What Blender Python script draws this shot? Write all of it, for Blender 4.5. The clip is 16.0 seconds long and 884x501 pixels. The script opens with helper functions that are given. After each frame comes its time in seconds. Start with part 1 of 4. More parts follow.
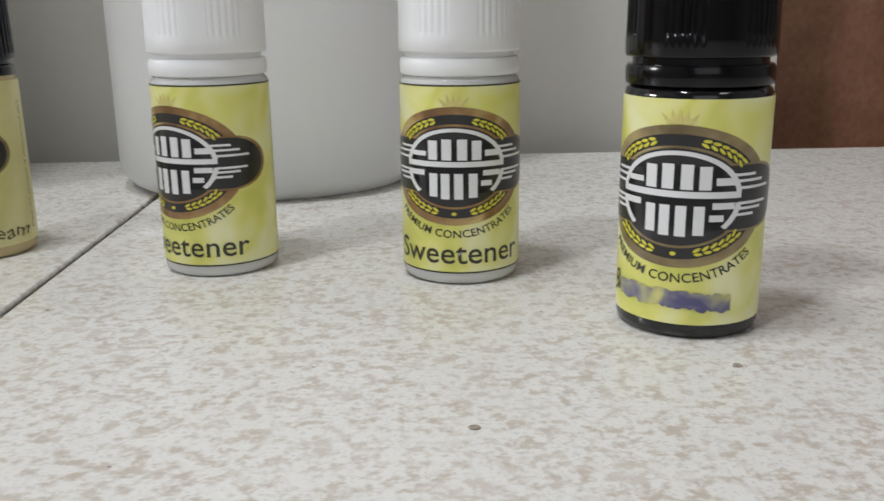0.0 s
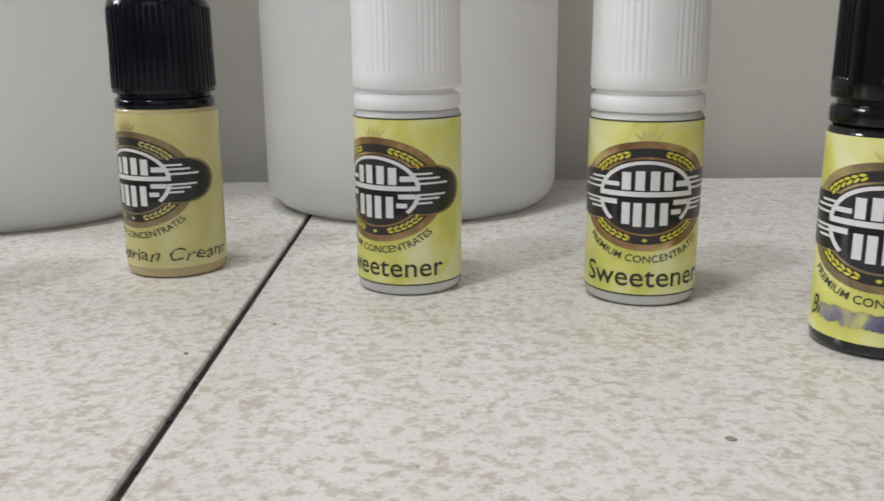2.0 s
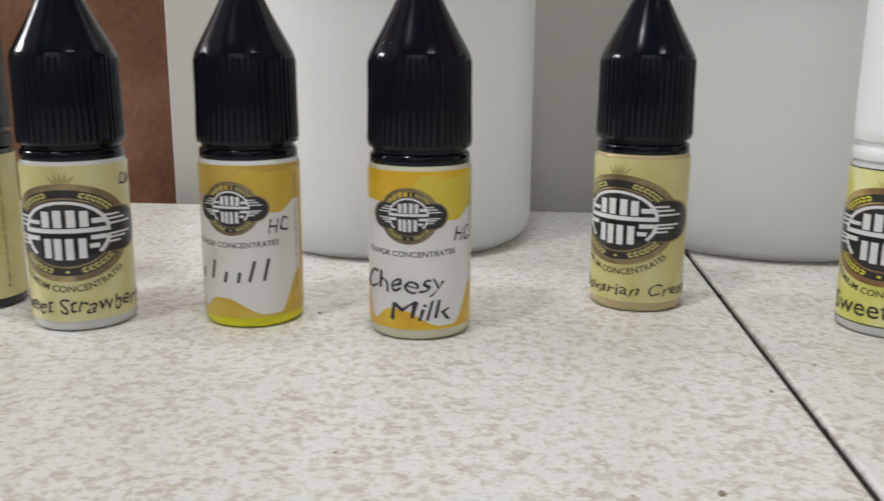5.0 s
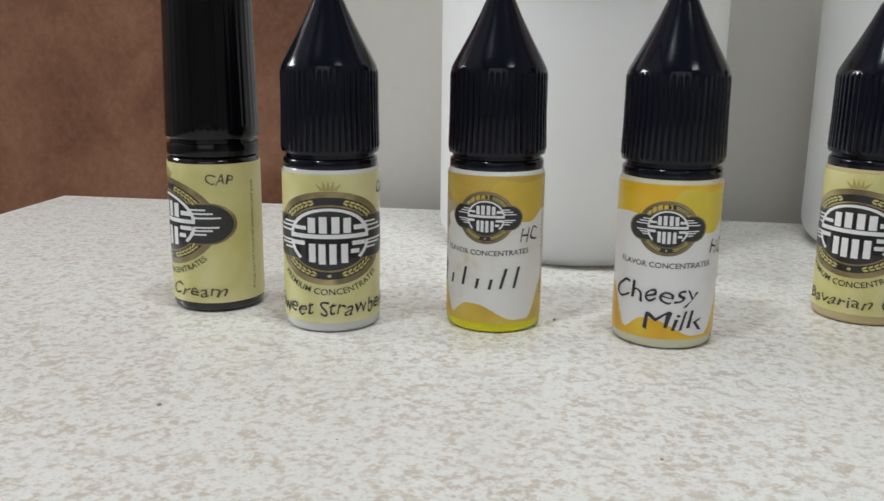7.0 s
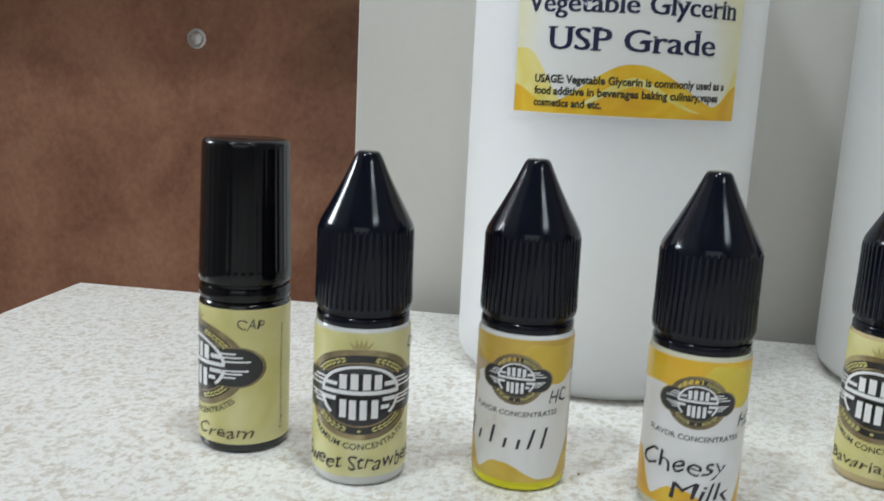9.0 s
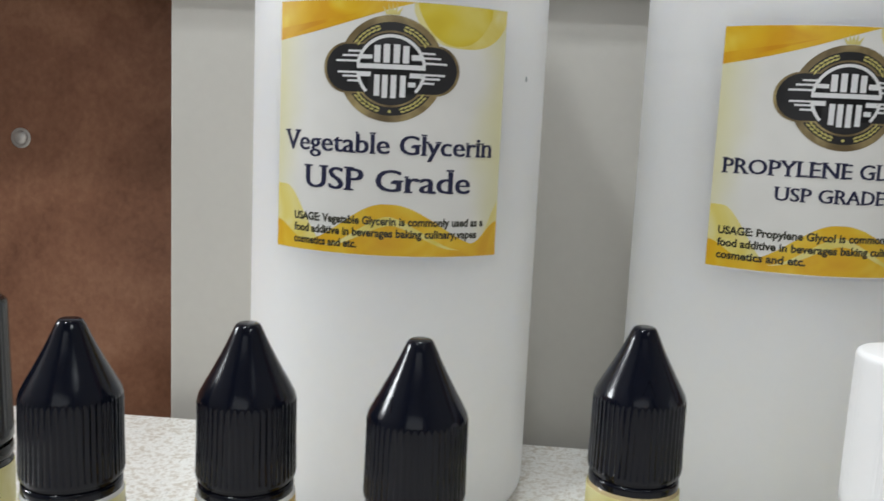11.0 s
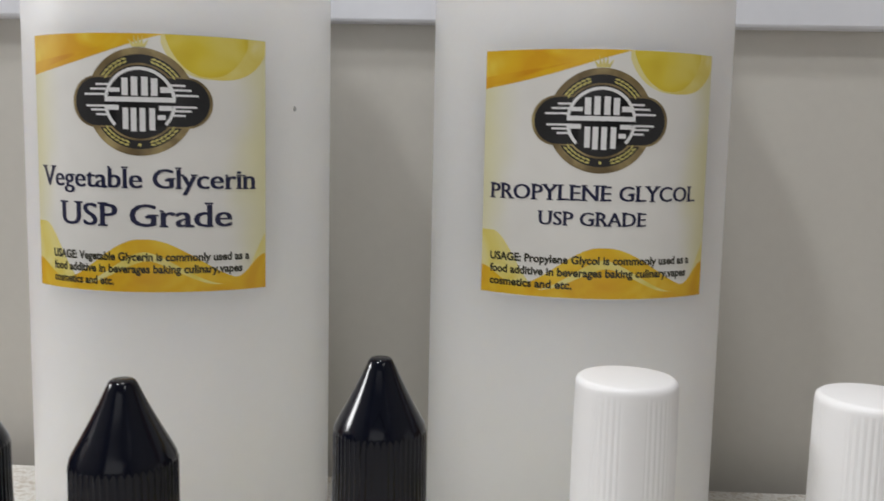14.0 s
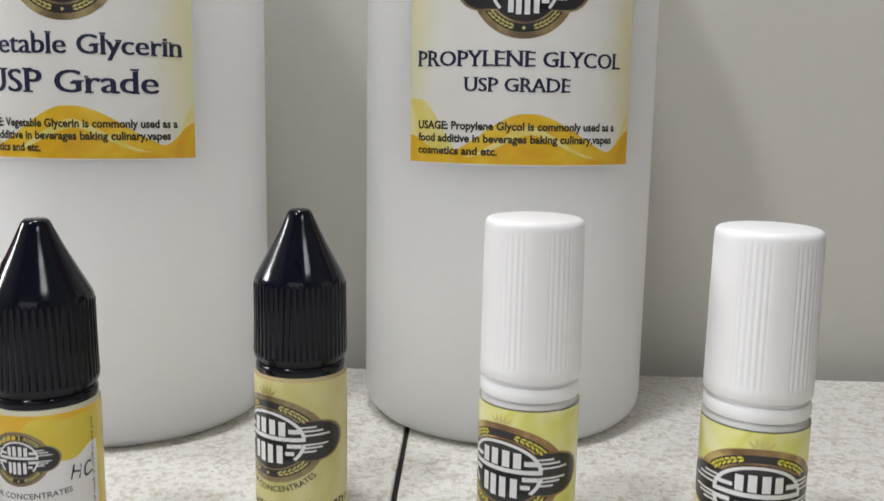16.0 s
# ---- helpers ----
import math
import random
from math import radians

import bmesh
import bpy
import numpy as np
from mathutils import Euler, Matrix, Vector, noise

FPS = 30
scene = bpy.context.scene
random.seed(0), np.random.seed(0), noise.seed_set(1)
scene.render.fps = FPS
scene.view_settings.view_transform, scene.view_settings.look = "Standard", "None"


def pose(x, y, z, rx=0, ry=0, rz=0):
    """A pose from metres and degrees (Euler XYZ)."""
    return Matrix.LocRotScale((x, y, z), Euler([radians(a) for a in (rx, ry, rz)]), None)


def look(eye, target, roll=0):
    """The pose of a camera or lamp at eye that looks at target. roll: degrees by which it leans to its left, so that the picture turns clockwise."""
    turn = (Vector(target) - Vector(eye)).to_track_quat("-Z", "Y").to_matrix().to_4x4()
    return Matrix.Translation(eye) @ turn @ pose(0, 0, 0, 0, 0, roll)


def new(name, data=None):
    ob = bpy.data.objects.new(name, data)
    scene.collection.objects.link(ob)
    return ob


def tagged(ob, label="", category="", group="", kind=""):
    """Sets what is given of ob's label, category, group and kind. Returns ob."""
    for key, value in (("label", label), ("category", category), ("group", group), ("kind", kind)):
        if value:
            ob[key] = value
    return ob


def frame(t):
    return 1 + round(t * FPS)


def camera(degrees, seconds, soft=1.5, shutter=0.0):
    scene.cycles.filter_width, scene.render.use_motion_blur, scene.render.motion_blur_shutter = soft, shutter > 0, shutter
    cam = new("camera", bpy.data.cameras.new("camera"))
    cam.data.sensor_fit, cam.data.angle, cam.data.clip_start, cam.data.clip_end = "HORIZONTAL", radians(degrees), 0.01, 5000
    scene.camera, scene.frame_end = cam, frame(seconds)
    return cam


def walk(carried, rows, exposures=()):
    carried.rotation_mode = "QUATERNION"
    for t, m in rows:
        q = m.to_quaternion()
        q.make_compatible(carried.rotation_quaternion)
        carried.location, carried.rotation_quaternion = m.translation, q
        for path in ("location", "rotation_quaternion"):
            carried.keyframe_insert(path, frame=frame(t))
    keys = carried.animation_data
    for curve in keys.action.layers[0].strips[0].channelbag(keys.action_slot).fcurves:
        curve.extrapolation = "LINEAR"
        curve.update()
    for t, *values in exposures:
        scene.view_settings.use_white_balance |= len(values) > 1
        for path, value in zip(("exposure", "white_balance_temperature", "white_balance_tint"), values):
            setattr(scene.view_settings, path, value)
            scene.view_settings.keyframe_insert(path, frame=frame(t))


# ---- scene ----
cam = camera(52.79, 16.0, shutter=0.4)
PATH = [
    (0, (0.00001, 0.00000, 0.04735), (0.02021, 0.48259, -0.08187), -0.72),
    (0.5, (-0.00797, -0.00464, 0.04962), (0.00933, 0.47824, -0.07895), -0.59),
    (1, (-0.01240, -0.00629, 0.05025), (0.00026, 0.47749, -0.07541), -0.50),
    (1.5, (-0.02103, -0.00832, 0.05171), (-0.01390, 0.47617, -0.07162), -0.47),
    (2, (-0.03003, -0.01018, 0.05160), (-0.02812, 0.47529, -0.06805), -0.44),
    (2.5, (-0.04038, -0.01184, 0.05166), (-0.04521, 0.47440, -0.06478), -0.25),
    (3, (-0.05281, -0.01359, 0.05301), (-0.06458, 0.47333, -0.06000), -0.26),
    (3.5, (-0.06884, -0.01733, 0.05259), (-0.08925, 0.46964, -0.05899), -0.19),
    (4, (-0.08486, -0.01979, 0.05359), (-0.11402, 0.46689, -0.05729), -0.14),
    (4.5, (-0.10073, -0.02170, 0.05504), (-0.13880, 0.46422, -0.05649), -0.09),
    (5, (-0.11698, -0.02428, 0.05951), (-0.16084, 0.46111, -0.05216), 0.30),
    (5.2, (-0.12333, -0.02562, 0.05992), (-0.17312, 0.45966, -0.04974), 0.28),
    (7.3, (-0.16344, -0.03458, 0.06311), (-0.23489, 0.44724, -0.04975), 0.80),
    (7.5, (-0.16588, -0.03401, 0.06358), (-0.23864, 0.44776, -0.04871), 0.91),
    (8, (-0.17619, -0.03486, 0.06979), (-0.24954, 0.44739, -0.04001), 1.53),
    (8.2, (-0.18000, -0.03400, 0.07500), (-0.45500, 1.89900, -0.35500), 1.90),
    (8.5, (-0.17567, -0.03421, 0.08091), (-0.24676, 0.45029, -0.02011), 2.35),
    (9, (-0.16955, -0.03199, 0.08941), (-0.23703, 0.45451, -0.00421), 2.83),
    (9.5, (-0.15680, -0.02599, 0.09942), (-0.21871, 0.46260, 0.01315), 2.92),
    (10, (-0.14503, -0.02270, 0.10600), (-0.19806, 0.46819, 0.02713), 3.04),
    (10.2, (-0.14019, -0.02169, 0.10903), (-0.19021, 0.46973, 0.03160), 2.99),
    (12.3, (-0.09487, -0.01494, 0.12437), (-0.12326, 0.48081, 0.06577), 1.99),
    (12.5, (-0.09294, -0.01449, 0.12408), (-0.11883, 0.48167, 0.06788), 1.89),
    (13, (-0.08621, -0.01394, 0.12552), (-0.11199, 0.48228, 0.06995), 1.66),
    (13.5, (-0.07725, -0.01294, 0.12370), (-0.10132, 0.48357, 0.06980), 1.50),
    (14, (-0.06696, -0.01102, 0.12121), (-0.08923, 0.48517, 0.06379), 1.21),
    (14.5, (-0.05559, -0.00918, 0.11452), (-0.07537, 0.48610, 0.04895), 1.05),
    (15, (-0.05341, -0.01036, 0.11082), (-0.07006, 0.48428, 0.03973), 1.04),
    (15.5, (-0.05097, -0.01296, 0.10596), (-0.06604, 0.48081, 0.02866), 0.98),
    (16, (-0.05050, -0.01668, 0.09815), (-0.06434, 0.47643, 0.01660), 0.99),
]
EXPOSURES = [(0.0, -0.25, 6300, 8), (2.0, -0.30, 6450, 9), (3.5, -0.29, 6500, 9), (5.0, -0.30, 6450, 9), (7.5, -0.26, 6200, 5), (9.0, -0.14, 6000, 3), (10.2, -0.08, 6150, 5), (12.3, -0.31, 6450, 7), (14.0, -0.34, 6550, 9), (15.0, -0.18, 6450, 9), (16.0, -0.09, 6450, 9)]
walk(cam, [(t, look(eye, target, roll)) for t, eye, target, roll in PATH], EXPOSURES)

# ---------------------------------------------------------------- light
world = bpy.data.worlds.new("world")
scene.world = world
world.use_nodes = True
world.node_tree.nodes["Background"].inputs[0].default_value = (0.9, 0.95, 1.0, 1)
world.node_tree.nodes["Background"].inputs[1].default_value = 0.05


def area_lamp(name, eye, target, size_x, size_y, watts, colour):
    data = bpy.data.lights.new(name, "AREA")
    data.shape, data.size, data.size_y = "RECTANGLE", size_x, size_y
    data.energy, data.color = watts, colour
    ob = new(name, data)
    ob.matrix_world = look(eye, target)
    return ob


area_lamp("ceiling_light", (-0.70, -0.49, 1.62), (-0.05, 0.25, 0.05), 0.14, 0.14, 11.0, (0.965, 0.98, 1.0))
area_lamp("overhead_light", (-0.12, 0.09, 0.85), (-0.12, 0.25, 0.0), 0.10, 0.06, 2.7, (0.965, 0.98, 1.0))
area_lamp("right_tube_light", (0.65, -0.80, 1.32), (-0.06, 0.2, 0.05), 0.36, 0.12, 2.2, (0.965, 0.98, 1.0))
area_lamp("left_tube_light", (-1.15, 0.22, 0.48), (-0.10, 0.17, 0.03), 0.22, 0.16, 5.2, (0.965, 0.98, 1.0))
# broad dim fill added in front to lift the wall between the large bottles
area_lamp("front_fill_light", (-0.15, -1.60, 0.80), (-0.15, 0.2, 0.08), 1.2, 0.9, 3.6, (0.965, 0.98, 1.0))

# ---------------------------------------------------------------- materials


def node_material(name):
    m = bpy.data.materials.new(name)
    m.use_nodes = True
    nt = m.node_tree
    return m, nt, nt.nodes["Principled BSDF"]


def plain(name, colour, rough=0.5, metal=0.0, grain=0.06, scale=900.0, bump=0.0, coat=0.0, spec=0.5, sss=0.0, big=90.0):
    """A surface with fine grain and a slower drift in its colour."""
    m, nt, b = node_material(name)
    tc = nt.nodes.new("ShaderNodeTexCoord")
    n1 = nt.nodes.new("ShaderNodeTexNoise")
    n1.inputs["Scale"].default_value, n1.inputs["Detail"].default_value = scale, 4
    n2 = nt.nodes.new("ShaderNodeTexNoise")
    n2.inputs["Scale"].default_value, n2.inputs["Detail"].default_value = big, 3
    for n in (n1, n2):
        nt.links.new(tc.outputs["Object"], n.inputs["Vector"])
    add = nt.nodes.new("ShaderNodeMath")
    add.operation = "ADD"
    nt.links.new(n1.outputs["Fac"], add.inputs[0])
    nt.links.new(n2.outputs["Fac"], add.inputs[1])
    ramp = nt.nodes.new("ShaderNodeMapRange")
    ramp.inputs[1].default_value, ramp.inputs[2].default_value = 0.6, 1.4
    ramp.inputs[3].default_value, ramp.inputs[4].default_value = 1 - grain, 1 + grain
    nt.links.new(add.outputs[0], ramp.inputs[0])
    hsv = nt.nodes.new("ShaderNodeHueSaturation")
    hsv.inputs["Color"].default_value = (*colour, 1)
    nt.links.new(ramp.outputs[0], hsv.inputs["Value"])
    nt.links.new(hsv.outputs[0], b.inputs["Base Color"])
    rr = nt.nodes.new("ShaderNodeMapRange")
    rr.inputs[3].default_value, rr.inputs[4].default_value = max(rough - 0.06, 0.02), rough + 0.06
    nt.links.new(n2.outputs["Fac"], rr.inputs[0])
    nt.links.new(rr.outputs[0], b.inputs["Roughness"])
    b.inputs["Metallic"].default_value = metal
    b.inputs["Coat Weight"].default_value = coat
    b.inputs["Coat Roughness"].default_value = 0.12
    b.inputs["Specular IOR Level"].default_value = spec
    if sss:
        b.inputs["Subsurface Weight"].default_value = sss
        b.inputs["Subsurface Radius"].default_value = (1, 0.95, 0.85)
        b.inputs["Subsurface Scale"].default_value = 0.003
    if bump:
        bp = nt.nodes.new("ShaderNodeBump")
        bp.inputs["Strength"].default_value, bp.inputs["Distance"].default_value = bump, 0.0004
        nt.links.new(n1.outputs["Fac"], bp.inputs["Height"])
        nt.links.new(bp.outputs[0], b.inputs["Normal"])
    return m


def mottled(name, colours, stops, scale, rough, detail=3.0, coat=0.0, distort=0.0):
    """A print or paper whose colour drifts between several tones."""
    m, nt, b = node_material(name)
    tc = nt.nodes.new("ShaderNodeTexCoord")
    n1 = nt.nodes.new("ShaderNodeTexNoise")
    n1.inputs["Scale"].default_value, n1.inputs["Detail"].default_value, n1.inputs["Distortion"].default_value = scale, detail, distort
    nt.links.new(tc.outputs["Object"], n1.inputs["Vector"])
    ramp = nt.nodes.new("ShaderNodeValToRGB")
    el = ramp.color_ramp.elements
    while len(el) < len(colours):
        el.new(0.5)
    for e, c, s in zip(el, colours, stops):
        e.position, e.color = s, (*c, 1)
    nt.links.new(n1.outputs["Fac"], ramp.inputs[0])
    nt.links.new(ramp.outputs[0], b.inputs["Base Color"])
    b.inputs["Roughness"].default_value = rough
    b.inputs["Coat Weight"].default_value = coat
    b.inputs["Coat Roughness"].default_value = 0.2
    return m


def tinted_label(name, middle, edge):
    """White print whose sides run softly into yellow."""
    m = mottled(name, (tuple(c * 0.96 for c in middle), middle, tuple(min(c * 1.03, 1) for c in middle)), (0.3, 0.5, 0.7), 60, 0.32, 2, 0.25)
    nt = m.node_tree
    b, tc = nt.nodes["Principled BSDF"], nt.nodes.new("ShaderNodeTexCoord")
    sep, cloud = nt.nodes.new("ShaderNodeSeparateXYZ"), nt.nodes.new("ShaderNodeTexNoise")
    cloud.inputs["Scale"].default_value = 45
    off, dist, wob = (nt.nodes.new("ShaderNodeMath") for _ in range(3))
    off.operation, dist.operation, wob.operation = "SUBTRACT", "ABSOLUTE", "MULTIPLY_ADD"
    off.inputs[1].default_value, wob.inputs[1].default_value = 0.5, 0.16
    ramp = nt.nodes.new("ShaderNodeMapRange")
    ramp.interpolation_type = "SMOOTHSTEP"
    for i, v in ((1, 0.42), (2, 0.60), (3, 0.0), (4, 0.62)):
        ramp.inputs[i].default_value = v
    mixed = nt.nodes.new("ShaderNodeMix")
    mixed.data_type = "RGBA"
    source = b.inputs["Base Color"].links[0].from_socket
    for a, c in ((tc.outputs["Generated"], sep.inputs[0]), (tc.outputs["Object"], cloud.inputs["Vector"]), (sep.outputs["X"], off.inputs[0]),
                 (off.outputs[0], dist.inputs[0]), (cloud.outputs["Fac"], wob.inputs[0]), (dist.outputs[0], wob.inputs[2]), (wob.outputs[0], ramp.inputs[0]),
                 (ramp.outputs[0], mixed.inputs[0]), (source, mixed.inputs[6]), (mixed.outputs[2], b.inputs["Base Color"])):
        nt.links.new(a, c)
    mixed.inputs[7].default_value = (*edge, 1)
    return m


def tile_material():
    m, nt, b = node_material("speckled_tile")
    L = nt.links.new
    tc = nt.nodes.new("ShaderNodeTexCoord")
    info = nt.nodes.new("ShaderNodeObjectInfo")
    shift = nt.nodes.new("ShaderNodeVectorMath")
    shift.operation = "MULTIPLY_ADD"
    shift.inputs[1].default_value = (7.0, 5.0, 3.0)
    L(info.outputs["Random"], shift.inputs[0])
    L(tc.outputs["Object"], shift.inputs[2])

    def noise_node(scale, detail, rough=0.55):
        n = nt.nodes.new("ShaderNodeTexNoise")
        n.inputs["Scale"].default_value, n.inputs["Detail"].default_value, n.inputs["Roughness"].default_value = scale, detail, rough
        L(shift.outputs[0], n.inputs["Vector"])
        return n

    def ramp_node(src, a, b_, lo=0.0, hi=1.0):
        r = nt.nodes.new("ShaderNodeMapRange")
        r.interpolation_type = "SMOOTHSTEP"
        for i, v in ((1, a), (2, b_), (3, lo), (4, hi)):
            r.inputs[i].default_value = v
        L(src, r.inputs[0])
        return r.outputs[0]

    def mix(fac, a, c, f=1.0):
        x = nt.nodes.new("ShaderNodeMix")
        x.data_type = "RGBA"
        L(fac, x.inputs[0])
        if isinstance(a, tuple):
            x.inputs[6].default_value = (*a, 1)
        else:
            L(a, x.inputs[6])
        x.inputs[7].default_value = (*c, 1)
        return x.outputs[2]

    drift = noise_node(14, 3)
    blot = noise_node(540, 3, 0.6)
    blot2 = noise_node(930, 4, 0.65)
    fine = noise_node(2300, 3, 0.7)
    dots = nt.nodes.new("ShaderNodeTexVoronoi")
    dots.inputs["Scale"].default_value = 150
    L(shift.outputs[0], dots.inputs["Vector"])
    sparse = noise_node(90, 2)
    col = mix(ramp_node(drift.outputs["Fac"], 0.35, 0.7), (0.80, 0.79, 0.76), (0.755, 0.74, 0.705))
    flecks = nt.nodes.new("ShaderNodeMath")
    flecks.operation = "MULTIPLY"
    L(ramp_node(blot.outputs["Fac"], 0.43, 0.64, 0, 0.85), flecks.inputs[0])
    L(ramp_node(noise_node(150, 3).outputs["Fac"], 0.35, 0.62, 0.65, 1.0), flecks.inputs[1])
    col = mix(flecks.outputs[0], col, (0.50, 0.435, 0.355))
    col = mix(ramp_node(blot2.outputs["Fac"], 0.54, 0.70, 0, 0.36), col, (0.42, 0.375, 0.325))
    col = mix(ramp_node(blot2.outputs["Fac"], 0.32, 0.46, 0.7, 0), col, (0.80, 0.795, 0.775))
    col = mix(ramp_node(fine.outputs["Fac"], 0.56, 0.75, 0, 0.42), col, (0.38, 0.345, 0.30))
    near = ramp_node(dots.outputs["Distance"], 0.03, 0.055, 0.8, 0)
    few = nt.nodes.new("ShaderNodeMath")
    few.operation = "MULTIPLY"
    L(near, few.inputs[0])
    L(ramp_node(sparse.outputs["Fac"], 0.5, 0.6), few.inputs[1])
    col = mix(few.outputs[0], col, (0.12, 0.105, 0.09))
    L(col, b.inputs["Base Color"])
    L(ramp_node(blot.outputs["Fac"], 0.3, 0.7, 0.27, 0.44), b.inputs["Roughness"])
    bp = nt.nodes.new("ShaderNodeBump")
    bp.inputs["Strength"].default_value, bp.inputs["Distance"].default_value = 0.35, 0.0003
    L(blot.outputs["Fac"], bp.inputs["Height"])
    b.inputs["Coat Weight"].default_value, b.inputs["Coat Roughness"].default_value = 0.35, 0.24
    L(bp.outputs[0], b.inputs["Normal"])
    return m


def wood_material():
    m, nt, b = node_material("brown_plywood")
    L = nt.links.new
    tc = nt.nodes.new("ShaderNodeTexCoord")
    mp = nt.nodes.new("ShaderNodeMapping")
    mp.inputs["Scale"].default_value = (0.9, 1.0, 0.8)
    mp.inputs["Rotation"].default_value = (0, 0.35, 0)
    L(tc.outputs["Object"], mp.inputs["Vector"])

    def noise_node(scale, detail, distort=0.0):
        n = nt.nodes.new("ShaderNodeTexNoise")
        n.inputs["Scale"].default_value, n.inputs["Detail"].default_value, n.inputs["Distortion"].default_value = scale, detail, distort
        L(mp.outputs[0], n.inputs["Vector"])
        return n

    a, c = noise_node(26, 6, 0.6), noise_node(420, 5, 0.3)
    ramp = nt.nodes.new("ShaderNodeValToRGB")
    el = ramp.color_ramp.elements
    el.new(0.5)
    for e, p, q in zip(el, (0.3, 0.52, 0.74), ((0.165, 0.067, 0.035), (0.285, 0.130, 0.072), (0.420, 0.220, 0.130))):
        e.position, e.color = p, (*q, 1)
    mix = nt.nodes.new("ShaderNodeMath")
    mix.operation = "MULTIPLY_ADD"
    mix.inputs[1].default_value = 0.30
    L(c.outputs["Fac"], mix.inputs[0])
    sc = nt.nodes.new("ShaderNodeMath")
    sc.operation = "MULTIPLY"
    sc.inputs[1].default_value = 0.72
    L(a.outputs["Fac"], sc.inputs[0])
    L(sc.outputs[0], mix.inputs[2])
    L(mix.outputs[0], ramp.inputs[0])
    L(ramp.outputs[0], b.inputs["Base Color"])
    b.inputs["Roughness"].default_value = 0.5
    bp = nt.nodes.new("ShaderNodeBump")
    bp.inputs["Strength"].default_value, bp.inputs["Distance"].default_value = 0.25, 0.0004
    L(c.outputs["Fac"], bp.inputs["Height"])
    L(bp.outputs[0], b.inputs["Normal"])
    return m


def clear_material(name, tint, murk, share, level=None):
    """Clear plastic with its liquid: most light goes straight through and takes the tint, a share is scattered, and the skin is glossy. The liquid stands up to a level."""
    m, nt, b = node_material(name)
    L = nt.links.new
    clear, gloss, fresnel = (nt.nodes.new("ShaderNode" + k) for k in ("BsdfTransparent", "BsdfGlossy", "Fresnel"))
    inner, outer = nt.nodes.new("ShaderNodeMixShader"), nt.nodes.new("ShaderNodeMixShader")
    clear.inputs[0].default_value, b.inputs["Base Color"].default_value = (*tint, 1), (*murk, 1)
    b.inputs["Roughness"].default_value, b.inputs["Specular IOR Level"].default_value = 0.3, 0.0
    gloss.inputs["Roughness"].default_value, fresnel.inputs["IOR"].default_value = 0.04, 1.5
    inner.inputs[0].default_value = share
    if level:
        tc, sep = nt.nodes.new("ShaderNodeTexCoord"), nt.nodes.new("ShaderNodeSeparateXYZ")
        edge = nt.nodes.new("ShaderNodeMapRange")
        edge.inputs[1].default_value, edge.inputs[2].default_value = level - 0.0002, level + 0.0002
        L(tc.outputs["Object"], sep.inputs[0])
        L(sep.outputs["Z"], edge.inputs[0])
        for full, target in ((tint, clear.inputs[0]), (murk, b.inputs["Base Color"])):
            mixed = nt.nodes.new("ShaderNodeMix")
            mixed.data_type = "RGBA"
            mixed.inputs[6].default_value, mixed.inputs[7].default_value = (*full, 1), (0.93, 0.93, 0.91, 1)
            L(edge.outputs[0], mixed.inputs[0])
            L(mixed.outputs[2], target)
    L(clear.outputs[0], inner.inputs[1])
    L(b.outputs[0], inner.inputs[2])
    L(fresnel.outputs[0], outer.inputs[0])
    L(inner.outputs[0], outer.inputs[1])
    L(gloss.outputs[0], outer.inputs[2])
    L(outer.outputs[0], nt.nodes["Material Output"].inputs["Surface"])
    return m


TILE = tile_material()
WOOD = wood_material()
GROUT = plain("dark_grout", (0.012, 0.010, 0.009), 0.9, grain=0.5, scale=1500, bump=0.6)
BOARD = plain("white_painted_board", (0.57, 0.548, 0.505), 0.6, grain=0.025, scale=260, bump=0.08, big=14)
LEDGE = plain("cool_white_board", (0.74, 0.75, 0.80), 0.55, grain=0.02, scale=260, bump=0.05, big=12)
ROOM = plain("room_paint", (0.50, 0.495, 0.48), 0.7, grain=0.03, scale=60, big=4)
UNDER = plain("counter_board", (0.30, 0.22, 0.15), 0.7, grain=0.15, scale=120)
BLACK_PLASTIC = plain("black_plastic", (0.0036, 0.0046, 0.0098), 0.13, grain=0.2, scale=700, bump=0.004, spec=0.30)
BLACK_GLOSS = plain("black_gloss_plastic", (0.003, 0.003, 0.004), 0.14, grain=0.2, scale=700, spec=0.32)
WHITE_PLASTIC = plain("white_plastic", (0.89, 0.89, 0.90), 0.38, grain=0.008, scale=500)


def milky(name, colour, reach):
    """Milky plastic full of clear syrup: light spreads some way through it before it comes back out."""
    m = plain(name, colour, 0.36, grain=0.012, scale=300, bump=0.03, big=30)
    b = m.node_tree.nodes["Principled BSDF"]
    b.inputs["Subsurface Weight"].default_value = 1.0
    b.inputs["Subsurface Radius"].default_value = (1.0, 0.97, 0.90)
    b.inputs["Subsurface Scale"].default_value = reach
    return m


HDPE = milky("milky_polyethylene", (0.965, 0.957, 0.935), 0.075)
PET_CLEAR = clear_material("clear_pet", (0.95, 0.95, 0.94), (0.95, 0.95, 0.93), 0.66)
PET_SYRUP = clear_material("clear_pet_pale_syrup", (0.95, 0.91, 0.66), (0.95, 0.92, 0.68), 0.70)
PET_YELLOW = clear_material("yellow_liquid", (0.97, 0.86, 0.04), (0.95, 0.90, 0.01), 0.80, 0.0300)
PET_AMBER = clear_material("amber_liquid", (0.88, 0.72, 0.42), (0.82, 0.66, 0.36), 0.62)
PET_BLACK = plain("black_pet", (0.006, 0.006, 0.007), 0.1, grain=0.1, spec=0.6)
